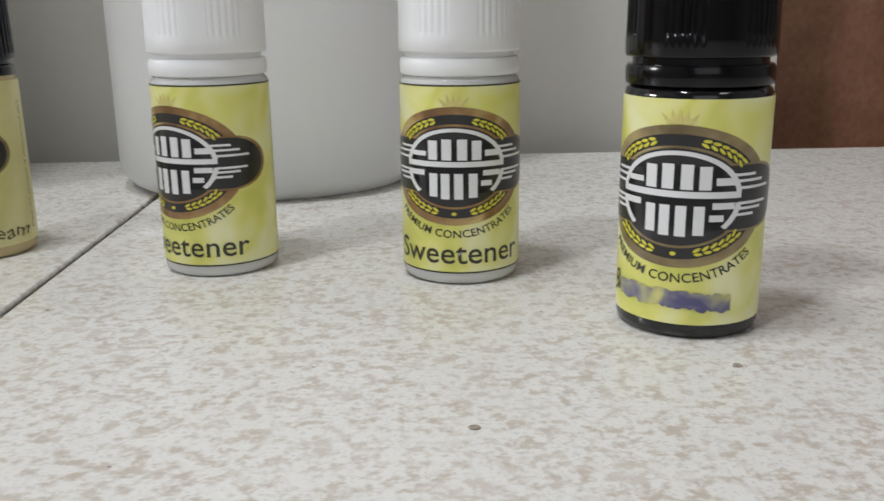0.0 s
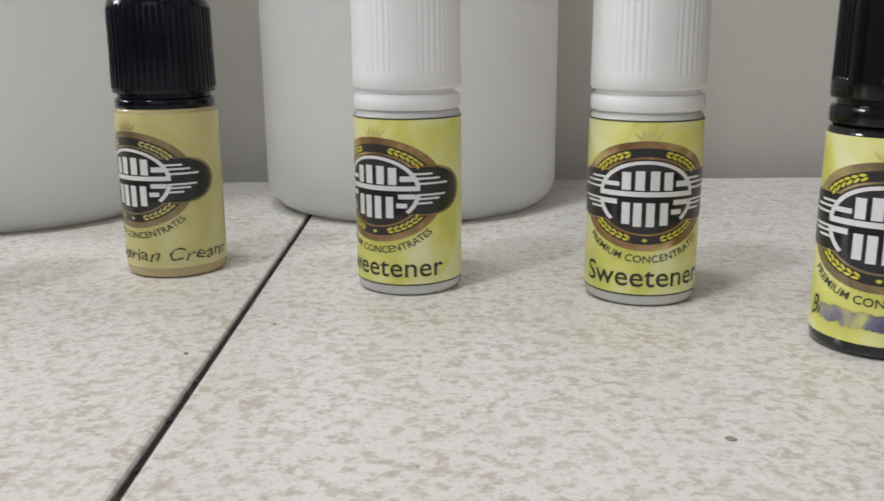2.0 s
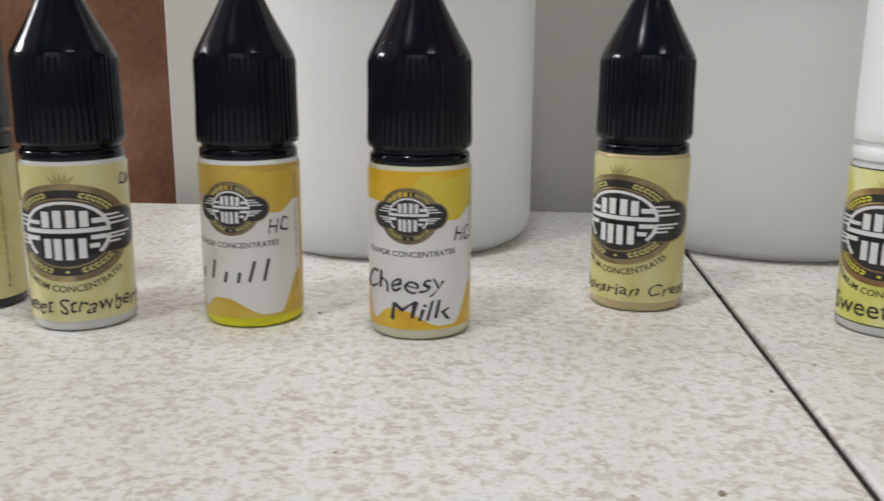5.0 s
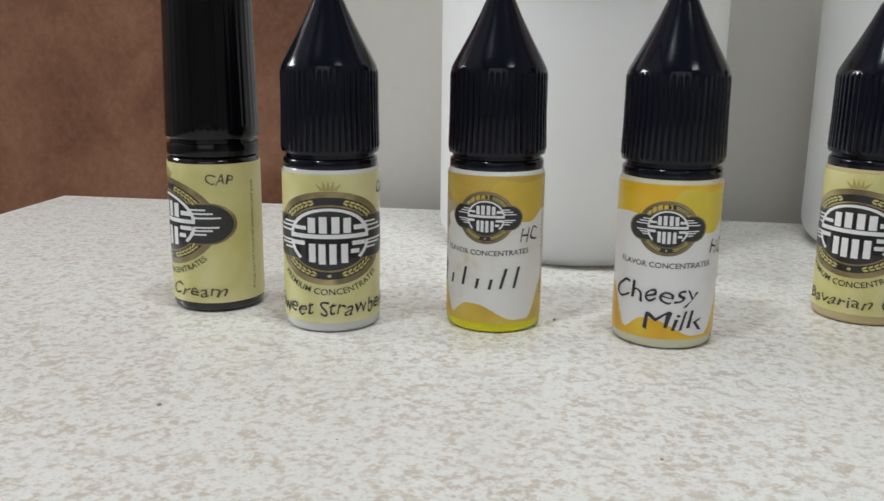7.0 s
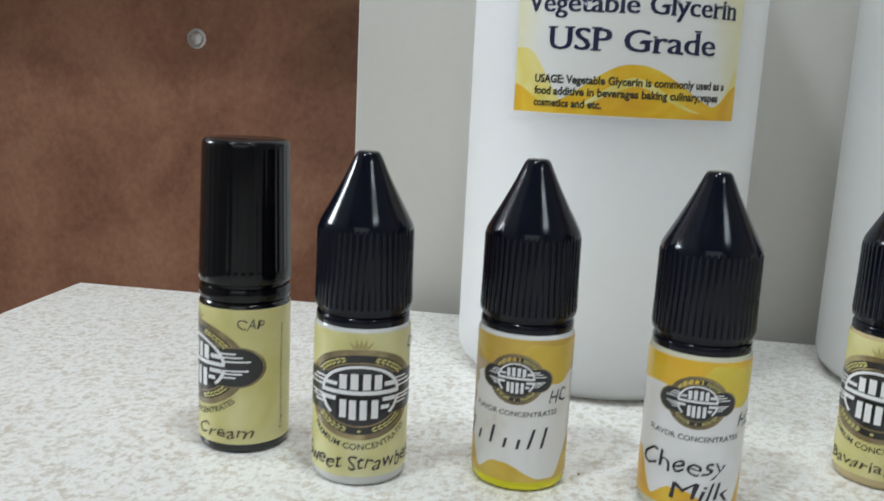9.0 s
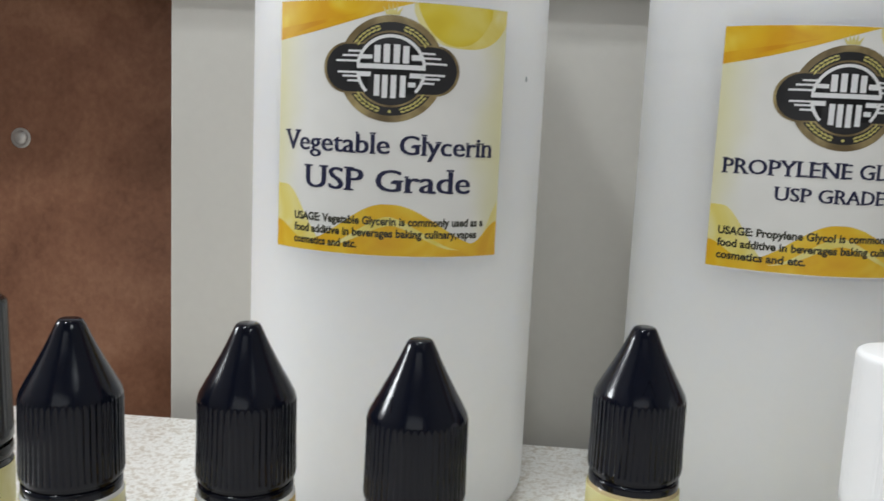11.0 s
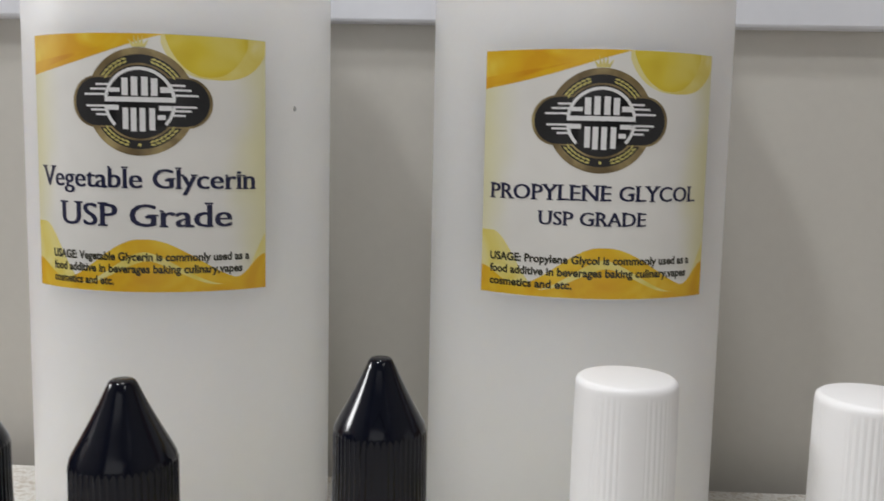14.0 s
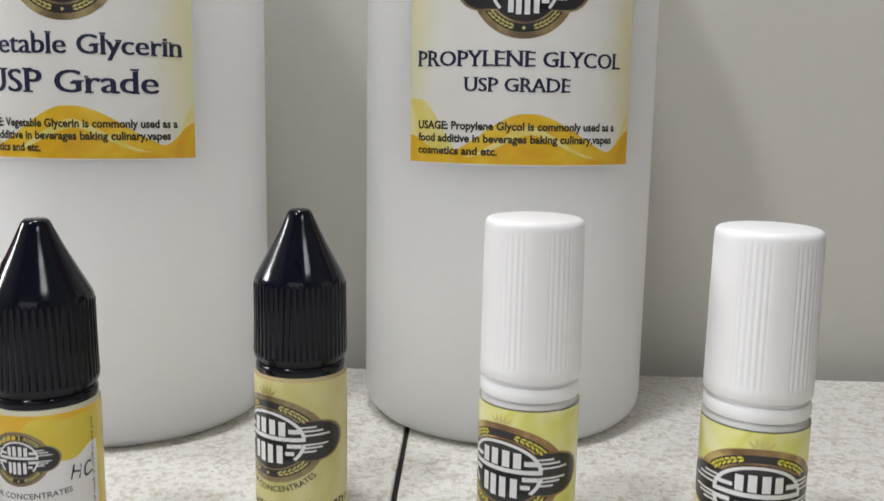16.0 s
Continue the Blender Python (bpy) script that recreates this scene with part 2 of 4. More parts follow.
LABEL_YELLOW = mottled("yellow_green_label", ((0.64, 0.65, 0.13), (0.78, 0.76, 0.21), (0.86, 0.85, 0.48)), (0.34, 0.50, 0.66), 95, 0.36, 2, 0.25, 0.5)
LABEL_DULL = mottled("dull_yellow_label", ((0.56, 0.52, 0.17), (0.64, 0.59, 0.26), (0.72, 0.68, 0.38)), (0.30, 0.52, 0.74), 85, 0.42, 3, 0.15, 0.5)
LABEL_PALE = mottled("pale_yellow_label", ((0.58, 0.54, 0.20), (0.67, 0.63, 0.30), (0.75, 0.72, 0.44)), (0.30, 0.52, 0.74), 80, 0.38, 2, 0.25, 0.5)
LABEL_WHITE = mottled("white_label", ((0.76, 0.75, 0.75), (0.81, 0.80, 0.80), (0.84, 0.83, 0.84)), (0.3, 0.5, 0.7), 90, 0.32, 3, 0.25)
LABEL_CREAM = tinted_label("cream_white_label", (0.80, 0.79, 0.76), (0.72, 0.68, 0.26))
LABEL_STAINED = mottled("stained_label", ((0.62, 0.53, 0.40), (0.74, 0.72, 0.68), (0.78, 0.77, 0.75)), (0.26, 0.36, 0.48), 75, 0.40, 3, 0.1)
BROWN_STAIN = mottled("brown_stain", ((0.36, 0.23, 0.10), (0.44, 0.31, 0.16), (0.53, 0.41, 0.26)), (0.34, 0.5, 0.68), 70, 0.42, 3, 0.1, 0.6)
DULL_GOLD = mottled("dull_gold_print", ((0.56, 0.36, 0.03), (0.64, 0.45, 0.05), (0.70, 0.54, 0.14)), (0.34, 0.5, 0.68), 60, 0.36, 2, 0.2, 0.6)
YELLOW_WAVE = mottled("yellow_gold_print", ((0.64, 0.47, 0.025), (0.72, 0.57, 0.05), (0.77, 0.66, 0.15)), (0.34, 0.5, 0.68), 60, 0.32, 2, 0.25, 0.6)
LABEL_EDGE = plain("label_paper_edge", (0.86, 0.85, 0.82), 0.5)
GOLD_WAVE = mottled("gold_wave_print", ((0.70, 0.36, 0.010), (0.76, 0.46, 0.015), (0.83, 0.60, 0.06)), (0.34, 0.50, 0.68), 70, 0.32, 2, 0.25, 0.8)
ORANGE_WAVE = mottled("deep_gold_print", ((0.62, 0.26, 0.005), (0.68, 0.33, 0.008), (0.76, 0.44, 0.015)), (0.34, 0.5, 0.68), 60, 0.32, 2, 0.25, 0.6)
PALE_WAVE = mottled("pale_gold_print", ((0.74, 0.60, 0.10), (0.78, 0.68, 0.22), (0.80, 0.74, 0.40)), (0.34, 0.5, 0.68), 80, 0.32, 2, 0.25, 0.6)
STAINED_GOLD = mottled("stained_gold_print", ((0.40, 0.24, 0.06), (0.54, 0.35, 0.06), (0.64, 0.46, 0.08)), (0.34, 0.5, 0.68), 60, 0.4, 2, 0.1, 0.8)
BRONZE = mottled("bronze_print", ((0.17, 0.085, 0.03), (0.30, 0.17, 0.06), (0.62, 0.47, 0.20)), (0.34, 0.52, 0.72), 140, 0.3, 2, 0.3, 0.4)
OLD_GOLD = mottled("old_gold_print", ((0.14, 0.10, 0.045), (0.24, 0.18, 0.085), (0.46, 0.37, 0.17)), (0.34, 0.52, 0.72), 140, 0.3, 2, 0.3, 0.4)
INK_BLACK = plain("black_print", (0.018, 0.018, 0.020), 0.32, grain=0.2, coat=0.2)
INK_WHITE = plain("white_print", (0.80, 0.80, 0.81), 0.34, grain=0.03, coat=0.2)
INK_LEAF = plain("yellow_leaf_print", (0.72, 0.66, 0.06), 0.34, grain=0.2, scale=1500, coat=0.2)
INK_LEAF_DULL = plain("straw_leaf_print", (0.58, 0.52, 0.17), 0.34, grain=0.2, scale=1500, coat=0.2)
INK_CROWN = plain("pale_gold_print_crown", (0.69, 0.61, 0.22), 0.34, grain=0.15, coat=0.2)
INK_CROWN_DARK = plain("olive_gold_print_crown", (0.42, 0.35, 0.13), 0.34, grain=0.15, coat=0.2)
INK_NAVY = plain("navy_print", (0.012, 0.015, 0.055), 0.34, grain=0.1, coat=0.2)
INK_OLIVE = plain("olive_black_print", (0.032, 0.032, 0.018), 0.34, grain=0.1, coat=0.2)
INK_GREY = plain("grey_print", (0.085, 0.08, 0.08), 0.34, grain=0.1, coat=0.2)
MARKER = plain("black_marker", (0.030, 0.026, 0.035), 0.45, grain=0.35, scale=900)
MARKER_FADED = plain("faded_brown_marker", (0.085, 0.065, 0.045), 0.5, grain=0.4, scale=900)
SMEAR = mottled("smeared_blue_ink", ((0.10, 0.095, 0.21), (0.26, 0.25, 0.26), (0.52, 0.50, 0.22), (0.70, 0.66, 0.24)), (0.42, 0.57, 0.68, 0.80), 190, 0.45, 2, 0.0, 0.6)
METAL = plain("screw_metal", (0.60, 0.57, 0.54), 0.42, metal=1.0, grain=0.1)
SPECK = plain("grey_smudge", (0.46, 0.47, 0.47), 0.6, grain=0.2)
JOINT_DIRT = plain("dark_joint_dirt", (0.055, 0.042, 0.034), 0.9, grain=0.4, scale=2500)
DIRT = plain("dirt_crumb", (0.33, 0.28, 0.22), 0.9, grain=0.4, scale=2500)

# ---------------------------------------------------------------- mesh helpers


def link_mesh(name, bm, material, parent=None, label="", smooth=True):
    me = bpy.data.meshes.new(name)
    bm.to_mesh(me)
    bm.free()
    me.materials.append(material)
    if smooth:
        me.polygons.foreach_set("use_smooth", [True] * len(me.polygons))
    ob = new(name, me)
    if parent is not None:
        ob.parent = parent
    if label:
        tagged(ob, label)
    return ob


def part(name, bm, material, parent, label="", smooth=True):
    return link_mesh(name, bm, material, parent, label, smooth)


def box(bm, x0, x1, y0, y1, z0, z1, bevel=0.0, segments=2):
    made = bmesh.ops.create_cube(bm, size=1.0)["verts"]
    for v in made:
        v.co = Vector(((x0 + x1) / 2 + v.co.x * (x1 - x0), (y0 + y1) / 2 + v.co.y * (y1 - y0), (z0 + z1) / 2 + v.co.z * (z1 - z0)))
    if bevel:
        edges = list({e for v in made for e in v.link_edges})
        bmesh.ops.bevel(bm, geom=edges, offset=bevel, segments=segments, profile=0.5, affect="EDGES")
    return bm


def lathe(profile, segments=96, wobble=None):
    """A turned solid from (radius, height) pairs, closed on the axis at both ends. wobble(angle, height) adds to the radius."""
    bm = bmesh.new()
    rings = []
    for r, z in profile:
        if r <= 1e-7:
            rings.append([bm.verts.new((0, 0, z))])
            continue
        ring = []
        for i in range(segments):
            a = 2 * math.pi * i / segments
            q = r + (wobble(a, z) if wobble else 0.0)
            ring.append(bm.verts.new((q * math.sin(a), -q * math.cos(a), z)))
        rings.append(ring)
    for lo, hi in zip(rings, rings[1:]):
        for i in range(segments):
            j = (i + 1) % segments
            if len(lo) == 1 and len(hi) > 1:
                bm.faces.new((lo[0], hi[j], hi[i]))
            elif len(hi) == 1 and len(lo) > 1:
                bm.faces.new((lo[i], lo[j], hi[0]))
            elif len(lo) > 1:
                bm.faces.new((lo[i], lo[j], hi[j], hi[i]))
    bmesh.ops.recalc_face_normals(bm, faces=bm.faces[:])
    return bm


def sharpen(ob, degrees=40):
    """Hard edges where faces meet steeply, smooth elsewhere."""
    me = ob.data
    bm = bmesh.new()
    bm.from_mesh(me)
    for e in bm.edges:
        if len(e.link_faces) == 2 and e.calc_face_angle(0.0) > radians(degrees):
            e.smooth = False
    bm.to_mesh(me)
    bm.free()
    return ob


class Sheet:
    """A label's surface: flat artwork in millimetres (u to the right, v up) is laid on a cylinder. Each layer of ink lies a hair above the last."""

    def __init__(self, radius, turn, height):
        self.radius, self.turn, self.height = radius, radians(turn), height

    def place(self, u, v, lift):
        a, r = self.turn + u * 0.001 / self.radius, self.radius + lift * 0.000028
        return Vector((r * math.sin(a), -r * math.cos(a), self.height + v * 0.001))

    def wrap(self, bm, lift, step=1.2):
        bmesh.ops.remove_doubles(bm, verts=bm.verts[:], dist=1e-6)
        bmesh.ops.triangulate(bm, faces=[f for f in bm.faces if len(f.verts) > 4], ngon_method="EAR_CLIP")
        us = [v.co.x for v in bm.verts]
        if us:
            lo, hi = min(us), max(us)
            n = int((hi - lo) / step)
            for k in range(1, n + 1):
                u = lo + (hi - lo) * k / (n + 1)
                bmesh.ops.bisect_plane(bm, geom=bm.verts[:] + bm.edges[:] + bm.faces[:], plane_co=(u, 0, 0), plane_no=(1, 0, 0), dist=1e-5)
        for v in bm.verts:
            v.co = self.place(v.co.x, v.co.y, lift)
        return bm


def poly(bm, points):
    return bm.faces.new([bm.verts.new((x, y, 0)) for x, y in points])


def ellipse(bm, cx, cy, rx, ry, n=40, tilt=0.0):
    c, s = math.cos(tilt), math.sin(tilt)
    pts = []
    for i in range(n):
        a = 2 * math.pi * i / n
        x, y = rx * math.cos(a), ry * math.sin(a)
        pts.append((cx + c * x - s * y, cy + s * x + c * y))
    return poly(bm, pts)


def annulus(bm, ro, ri, sx, sy, a0=0.0, a1=360.0, n=72):
    last = None
    for i in range(n + 1):
        a = radians(a0 + (a1 - a0) * i / n)
        pair = [bm.verts.new((r * sx * math.cos(a), r * sy * math.sin(a), 0)) for r in (ro, ri)]
        if last:
            bm.faces.new((last[0], pair[0], pair[1], last[1]))
        last = pair


def bar(bm, x0, x1, y0, y1):
    poly(bm, [(x0, y0), (x1, y0), (x1, y1), (x0, y1)])


def pill(half_w, half_h, n=14):
    pts = [(half_w - half_h + half_h * math.cos(a), half_h * math.sin(a)) for a in (radians(-90 + 180 * i / n) for i in range(n + 1))]
    pts += [(-half_w + half_h + half_h * math.cos(a), half_h * math.sin(a)) for a in (radians(90 + 180 * i / n) for i in range(n + 1))]
    return pts


def band(bm, xs, low, high):
    """The strip between two curves low(x) and high(x)."""
    last = None
    for x in xs:
        a, b = low(x), high(x)
        if b - a < 1e-4:
            last = None
            continue
        pair = (bm.verts.new((x, a, 0)), bm.verts.new((x, b, 0)))
        if last:
            bm.faces.new((last[0], pair[0], pair[1], last[1]))
        last = pair


def words(text, width, height, bold=0.0, shear=0.0, mid=0.0, base=0.0, spacing=1.0):
    """Flat lettering in millimetres: capital height and whole width as given, centred on mid, standing on base."""
    cu = bpy.data.curves.new("lettering", "FONT")
    cu.body, cu.size, cu.offset, cu.shear, cu.space_character, cu.resolution_u = text, 1.0, bold, shear, spacing, 3
    ob = bpy.data.objects.new("lettering", cu)
    scene.collection.objects.link(ob)
    bpy.context.view_layer.update()
    me = bpy.data.meshes.new_from_object(ob.evaluated_get(bpy.context.evaluated_depsgraph_get()))
    bm = bmesh.new()
    bm.from_mesh(me)
    bpy.data.objects.remove(ob)
    bpy.data.meshes.remove(me)
    bpy.data.curves.remove(cu)
    xs = [v.co.x for v in bm.verts]
    lo, hi = min(xs), max(xs)
    k, h = width / (hi - lo), height / 0.70
    for v in bm.verts:
        v.co = Vector(((v.co.x - (lo + hi) / 2) * k + mid, v.co.y * h + base, 0))
    return bm


SERIFS = {"P": "b0 t0", "R": "b0 t0 b1", "Y": "bm t0 t1", "L": "b0 t0", "E": "b0 t0", "N": "b0 t0 t1", "U": "t0 t1", "D": "b0 t0", "A": "b0 b1", "V": "t0 t1",
          "l": "bm Tm", "b": "T0", "d": "T1 b1", "i": "bm xm", "n": "b0 b1 x0", "r": "b0 x0", "y": "x0 x1", "a": "b1", "t": "", "G": "c1"}


def serif_words(sheet, text, width, height, bold, mid, base):
    """Lettering with heavy stems, thin cross strokes and short serifs: copies set a hair apart sideways, wrapped on a sheet."""
    def extent(some):
        cu = bpy.data.curves.new("gauge", "FONT")
        cu.body, cu.size, cu.offset = some, 1.0, bold
        ob = bpy.data.objects.new("gauge", cu)
        scene.collection.objects.link(ob)
        bpy.context.view_layer.update()
        box_ = [c[0] for c in ob.bound_box]
        bpy.data.objects.remove(ob)
        bpy.data.curves.remove(cu)
        return min(box_), max(box_)
    lo, hi = extent(text)
    k, h = width / (hi - lo), height / 0.70
    strokes = bmesh.new()
    levels = {"b": 0.0, "t": 0.705, "T": 0.735, "x": 0.495, "c": 0.36}
    for i, ch in enumerate(text):
        if not SERIFS.get(ch):
            continue
        end = extent(text[:i + 1])[1]
        own = extent(ch)
        left = end - (own[1] - own[0])
        for mark in SERIFS[ch].split():
            stem = 0.055
            x = {"0": left + stem, "1": end - stem, "m": (left + end) / 2}[mark[1]]
            y = levels[mark[0]]
            reach = 0.135 if ch.isupper() else 0.105
            x0, x1 = x - reach, x + reach
            if mark[0] in "xT" and mark[1] == "0":
                x1 = x
            y0, y1 = (y - 0.014, y + 0.040) if mark[0] == "b" else (y - 0.040, y + 0.014)
            bar(strokes, (x0 - (lo + hi) / 2) * k + mid, (x1 - (lo + hi) / 2) * k + mid, y0 * h + base, y1 * h + base)
    bm = sheet.wrap(strokes, 3.6)
    for k, shift in enumerate((-0.030, -0.010, 0.010, 0.030)):
        merge(bm, sheet.wrap(words(text, width, height, bold, mid=mid + shift * h, base=base), 2.6 + 0.25 * k))
    return bm


def arc_words(bm, rx, ry):
    """Bends lettering along the lower side of an ellipse."""
    for v in bm.verts:
        a = v.co.x / rx
        v.co = Vector(((rx - v.co.y) * math.sin(a), -(ry - v.co.y) * math.cos(a), 0))
    return bm


def merge(bm, other):
    me = bpy.data.meshes.new("tmp")
    other.to_mesh(me)
    other.free()
    bm.from_mesh(me)
    bpy.data.meshes.remove(me)
    return bm


# ---------------------------------------------------------------- the badge printed on every label


def badge(label, sheet, sx, sy, rim_ink, leaf_ink, crown=True, crown_ink=None):
    """A round crest with a wide dark bar across it; the maker's lettering is only hinted at by plain white blocks.
    sx, sy: millimetres per design unit; the rim is 163 units in radius."""
    bm = bmesh.new()
    annulus(bm, 163, 143, sx, sy)
    annulus(bm, 117, 111, sx, sy)
    part("badge_rim", sheet.wrap(bm, 2), rim_ink, label, "bronze-gold printed ring")
    bm = bmesh.new()
    ellipse(bm, 0, 0, 144 * sx, 144 * sy, 72)
    part("badge_disc", sheet.wrap(bm, 1.4), INK_BLACK, label)
    bm = bmesh.new()
    poly(bm, [(x * sx, y * sy) for x, y in pill(212, 78)])
    part("badge_bar_rim", sheet.wrap(bm, 2.6), rim_ink, label, "bronze-gold rim of the dark bar")
    bm = bmesh.new()
    poly(bm, [(x * sx, y * sy) for x, y in pill(203, 73)])
    ellipse(bm, 0, 0, 110 * sx, 110 * sy, 60)
    part("badge_bar", sheet.wrap(bm, 3.2), INK_BLACK, label, "black printed bar")
    # garland of leaves above and below the bar
    bm = bmesh.new()
    for side in (1, -1):
        for k in range(6):
            for off in (-5.0, 5.0):
                for up, start in ((1, 38), (-1, 40)):
                    a = radians(start + 6.6 * k)
                    r = 130 + off
                    ellipse(bm, side * r * math.cos(a) * sx, up * r * math.sin(a) * sy, 8.2 * (sx + sy) / 2, 3.1 * (sx + sy) / 2, 10,
                            side * up * (a + radians(90 + (14 if off > 0 else -14))))
    ellipse(bm, 0, -130 * sy, 5 * sx, 5 * sy, 12)
    part("garland", sheet.wrap(bm, 4.4), leaf_ink, label, "yellow printed leaf garland")
    # white frame, blocks and speed lines
    bm = bmesh.new()
    annulus(bm, 106, 96, sx, sy, 8, 172, 48)
    bar(bm, -104 * sx, 104 * sx, 0, 15 * sy)
    part("emblem_frame", sheet.wrap(bm, 4.4), INK_WHITE, label, "white half-round frame")
    for a0, a1 in ((186, 224), (318, 354)):
        bm = bmesh.new()
        annulus(bm, 106, 96, sx, sy, a0, a1, 14)
        part("emblem_arc", sheet.wrap(bm, 4.4), INK_WHITE, label)
    for x0, x1, y0, y1 in ((-88, -58, 30, 40), (-50, -34, 20, 70), (-22, -6, 20, 74), (8, 24, 20, 74), (36, 52, 20, 70), (62, 92, 30, 44),
                           (-100, -62, -24, -12), (-48, -34, -82, -20), (-24, -10, -88, -20), (2, 16, -88, -20), (30, 44, -84, -20), (58, 92, -24, -12), (54, 74, -52, -40)):
        bm = bmesh.new()
        bar(bm, (x0 - 1.5) * sx, (x1 + 1.5) * sx, (y0 - 1) * sy, (y1 + 2) * sy)
        part("emblem_block", sheet.wrap(bm, 4.4), INK_WHITE, label)
    for y, reach in ((52, 132), (38, 150), (22, 170), (-13, 165), (-25, 149), (-39, 132)):
        for side in (1, -1):
            x0 = side * math.sqrt(max(104 ** 2 - y * y, 0)) * 0.97
            lo, hi = sorted((x0, side * reach))
            bm = bmesh.new()
            bar(bm, lo * sx, hi * sx, (y - 3.2) * sy, (y + 3.2) * sy)
            part("speed_line", sheet.wrap(bm, 4.4), INK_WHITE, label)
    if crown:
        bm = bmesh.new()
        poly(bm, [(x * sx, y * sy) for x, y in ((-20, 164.5), (20, 164.5), (22, 173), (-22, 173))])
        for x0, x1, tip in ((-23, -13, -31), (-14, -4, -13), (-5, 5, 0), (4, 14, 13), (13, 23, 31)):
            poly(bm, [(x0 * sx, 172 * sy), (x1 * sx, 172 * sy), (tip * sx, (190 if abs(tip) > 20 else 200) * sy)])
        part("crown", sheet.wrap(bm, 3.4), crown_ink or INK_CROWN, label, "gold printed crown")


def paper(name, parent, radius, turn, arc_mm, z0, z1, material, thick=0.00012):
    """A curved paper label with real thickness."""
    bm = bmesh.new()
    half = arc_mm * 0.0005 / radius
    n = max(24, int(arc_mm / 0.7))
    rows = []
    for i in range(n + 1):
        a = radians(turn) - half + 2 * half * i / n
        rows.append([bm.verts.new((r * math.sin(a), -r * math.cos(a), z)) for r, z in
                     ((radius, z0), (radius, z1), (radius - thick, z1), (radius - thick, z0))])
    for p, q in zip(rows, rows[1:]):
        for k in range(4):
            m = (k + 1) % 4
            bm.faces.new((p[k], q[k], q[m], p[m]))
    bm.faces.new(rows[0])
    bm.faces.new(rows[-1][::-1])
    bmesh.ops.recalc_face_normals(bm, faces=bm.faces[:])
    ob = part(name, bm, material, parent)
    return sharpen(ob)


# ---------------------------------------------------------------- small bottles
R = 0.0109
BODY = [(0, 0.0009), (0.0070, 0.0008), (0.0082, 0.0), (0.0097, 0.0), (0.0105, 0.0005), (0.01078, 0.0013), (R - 0.00016, 0.0024), (R - 0.00016, 0.0352),
        (0.01055, 0.0361), (0.0099, 0.0367), (0.0090, 0.0371), (0.0086, 0.0380), (0.0086, 0.0398), (0, 0.0398)]


def rib_wave(count, depth, z0, z1):
    def wave(a, z):
        if z < z0 or z > z1:
            return 0.0
        s = 0.5 + 0.5 * math.cos(count * a)
        return depth * (s ** 0.6 - 0.5)
    return wave


def dropper_cap(parent):
    """Black child-proof cap: tamper ring, ribbed skirt and a long cone with a blunt tip."""
    prof = [(0, 0.0357), (0.0096, 0.0357), (0.01035, 0.0359), (0.0105, 0.0363), (0.0105, 0.0377), (0.0103, 0.0382), (0.0097, 0.0384), (0, 0.0384)]
    ob = part("tamper_ring", lathe(prof, 64), BLACK_PLASTIC, parent)
    sharpen(ob, 50)
    prof = [(0, 0.0384), (0.0099, 0.0384), (0.0099, 0.0393), (0.0107, 0.0394), (0.01085, 0.0398), (0.01085, 0.0403), (0.01083, 0.0406), (0.01065, 0.0480), (0.0106, 0.0566),
            (0.01056, 0.0572), (0.01045, 0.0578), (0.0102, 0.0584), (0.0092, 0.0603), (0.0077, 0.0630), (0.0060, 0.0662), (0.0046, 0.0690), (0.0036, 0.0712),
            (0.0029, 0.0727), (0.0025, 0.0733), (0.0021, 0.07355), (0.0, 0.0735)]
    ob = part("cap", lathe(prof, 384, rib_wave(48, 0.00028, 0.0404, 0.0570)), BLACK_PLASTIC, parent, "ribbed black cone cap")
    sharpen(ob, 60)


def cone_mark(parent, turn, z):
    """A small moulded triangle standing proud of the cone."""
    def on_cone(u, v):
        zz = z + v * 0.001
        r = 0.0102 - (zz - 0.0584) * 0.547 + 0.00006
        a = radians(turn) + u * 0.001 / r
        return Vector((r * math.sin(a), -r * math.cos(a), zz))
    tri = [(-1.6, 0.0), (1.6, 0.0), (0.3, 3.4)]
    mid = (0.1, 1.1)
    bm = bmesh.new()
    outer = [bm.verts.new(on_cone(*p)) for p in tri]
    inner = [bm.verts.new(on_cone(mid[0] + (p[0] - mid[0]) * 0.76, mid[1] + (p[1] - mid[1]) * 0.76)) for p in tri]
    for k in range(3):
        n = (k + 1) % 3
        bm.faces.new((outer[k], outer[n], inner[n], inner[k]))
    bmesh.ops.solidify(bm, geom=bm.faces[:], thickness=0.0001)
    part("moulded_mark", bm, BLACK_PLASTIC, parent, "moulded triangle on the cap", False)


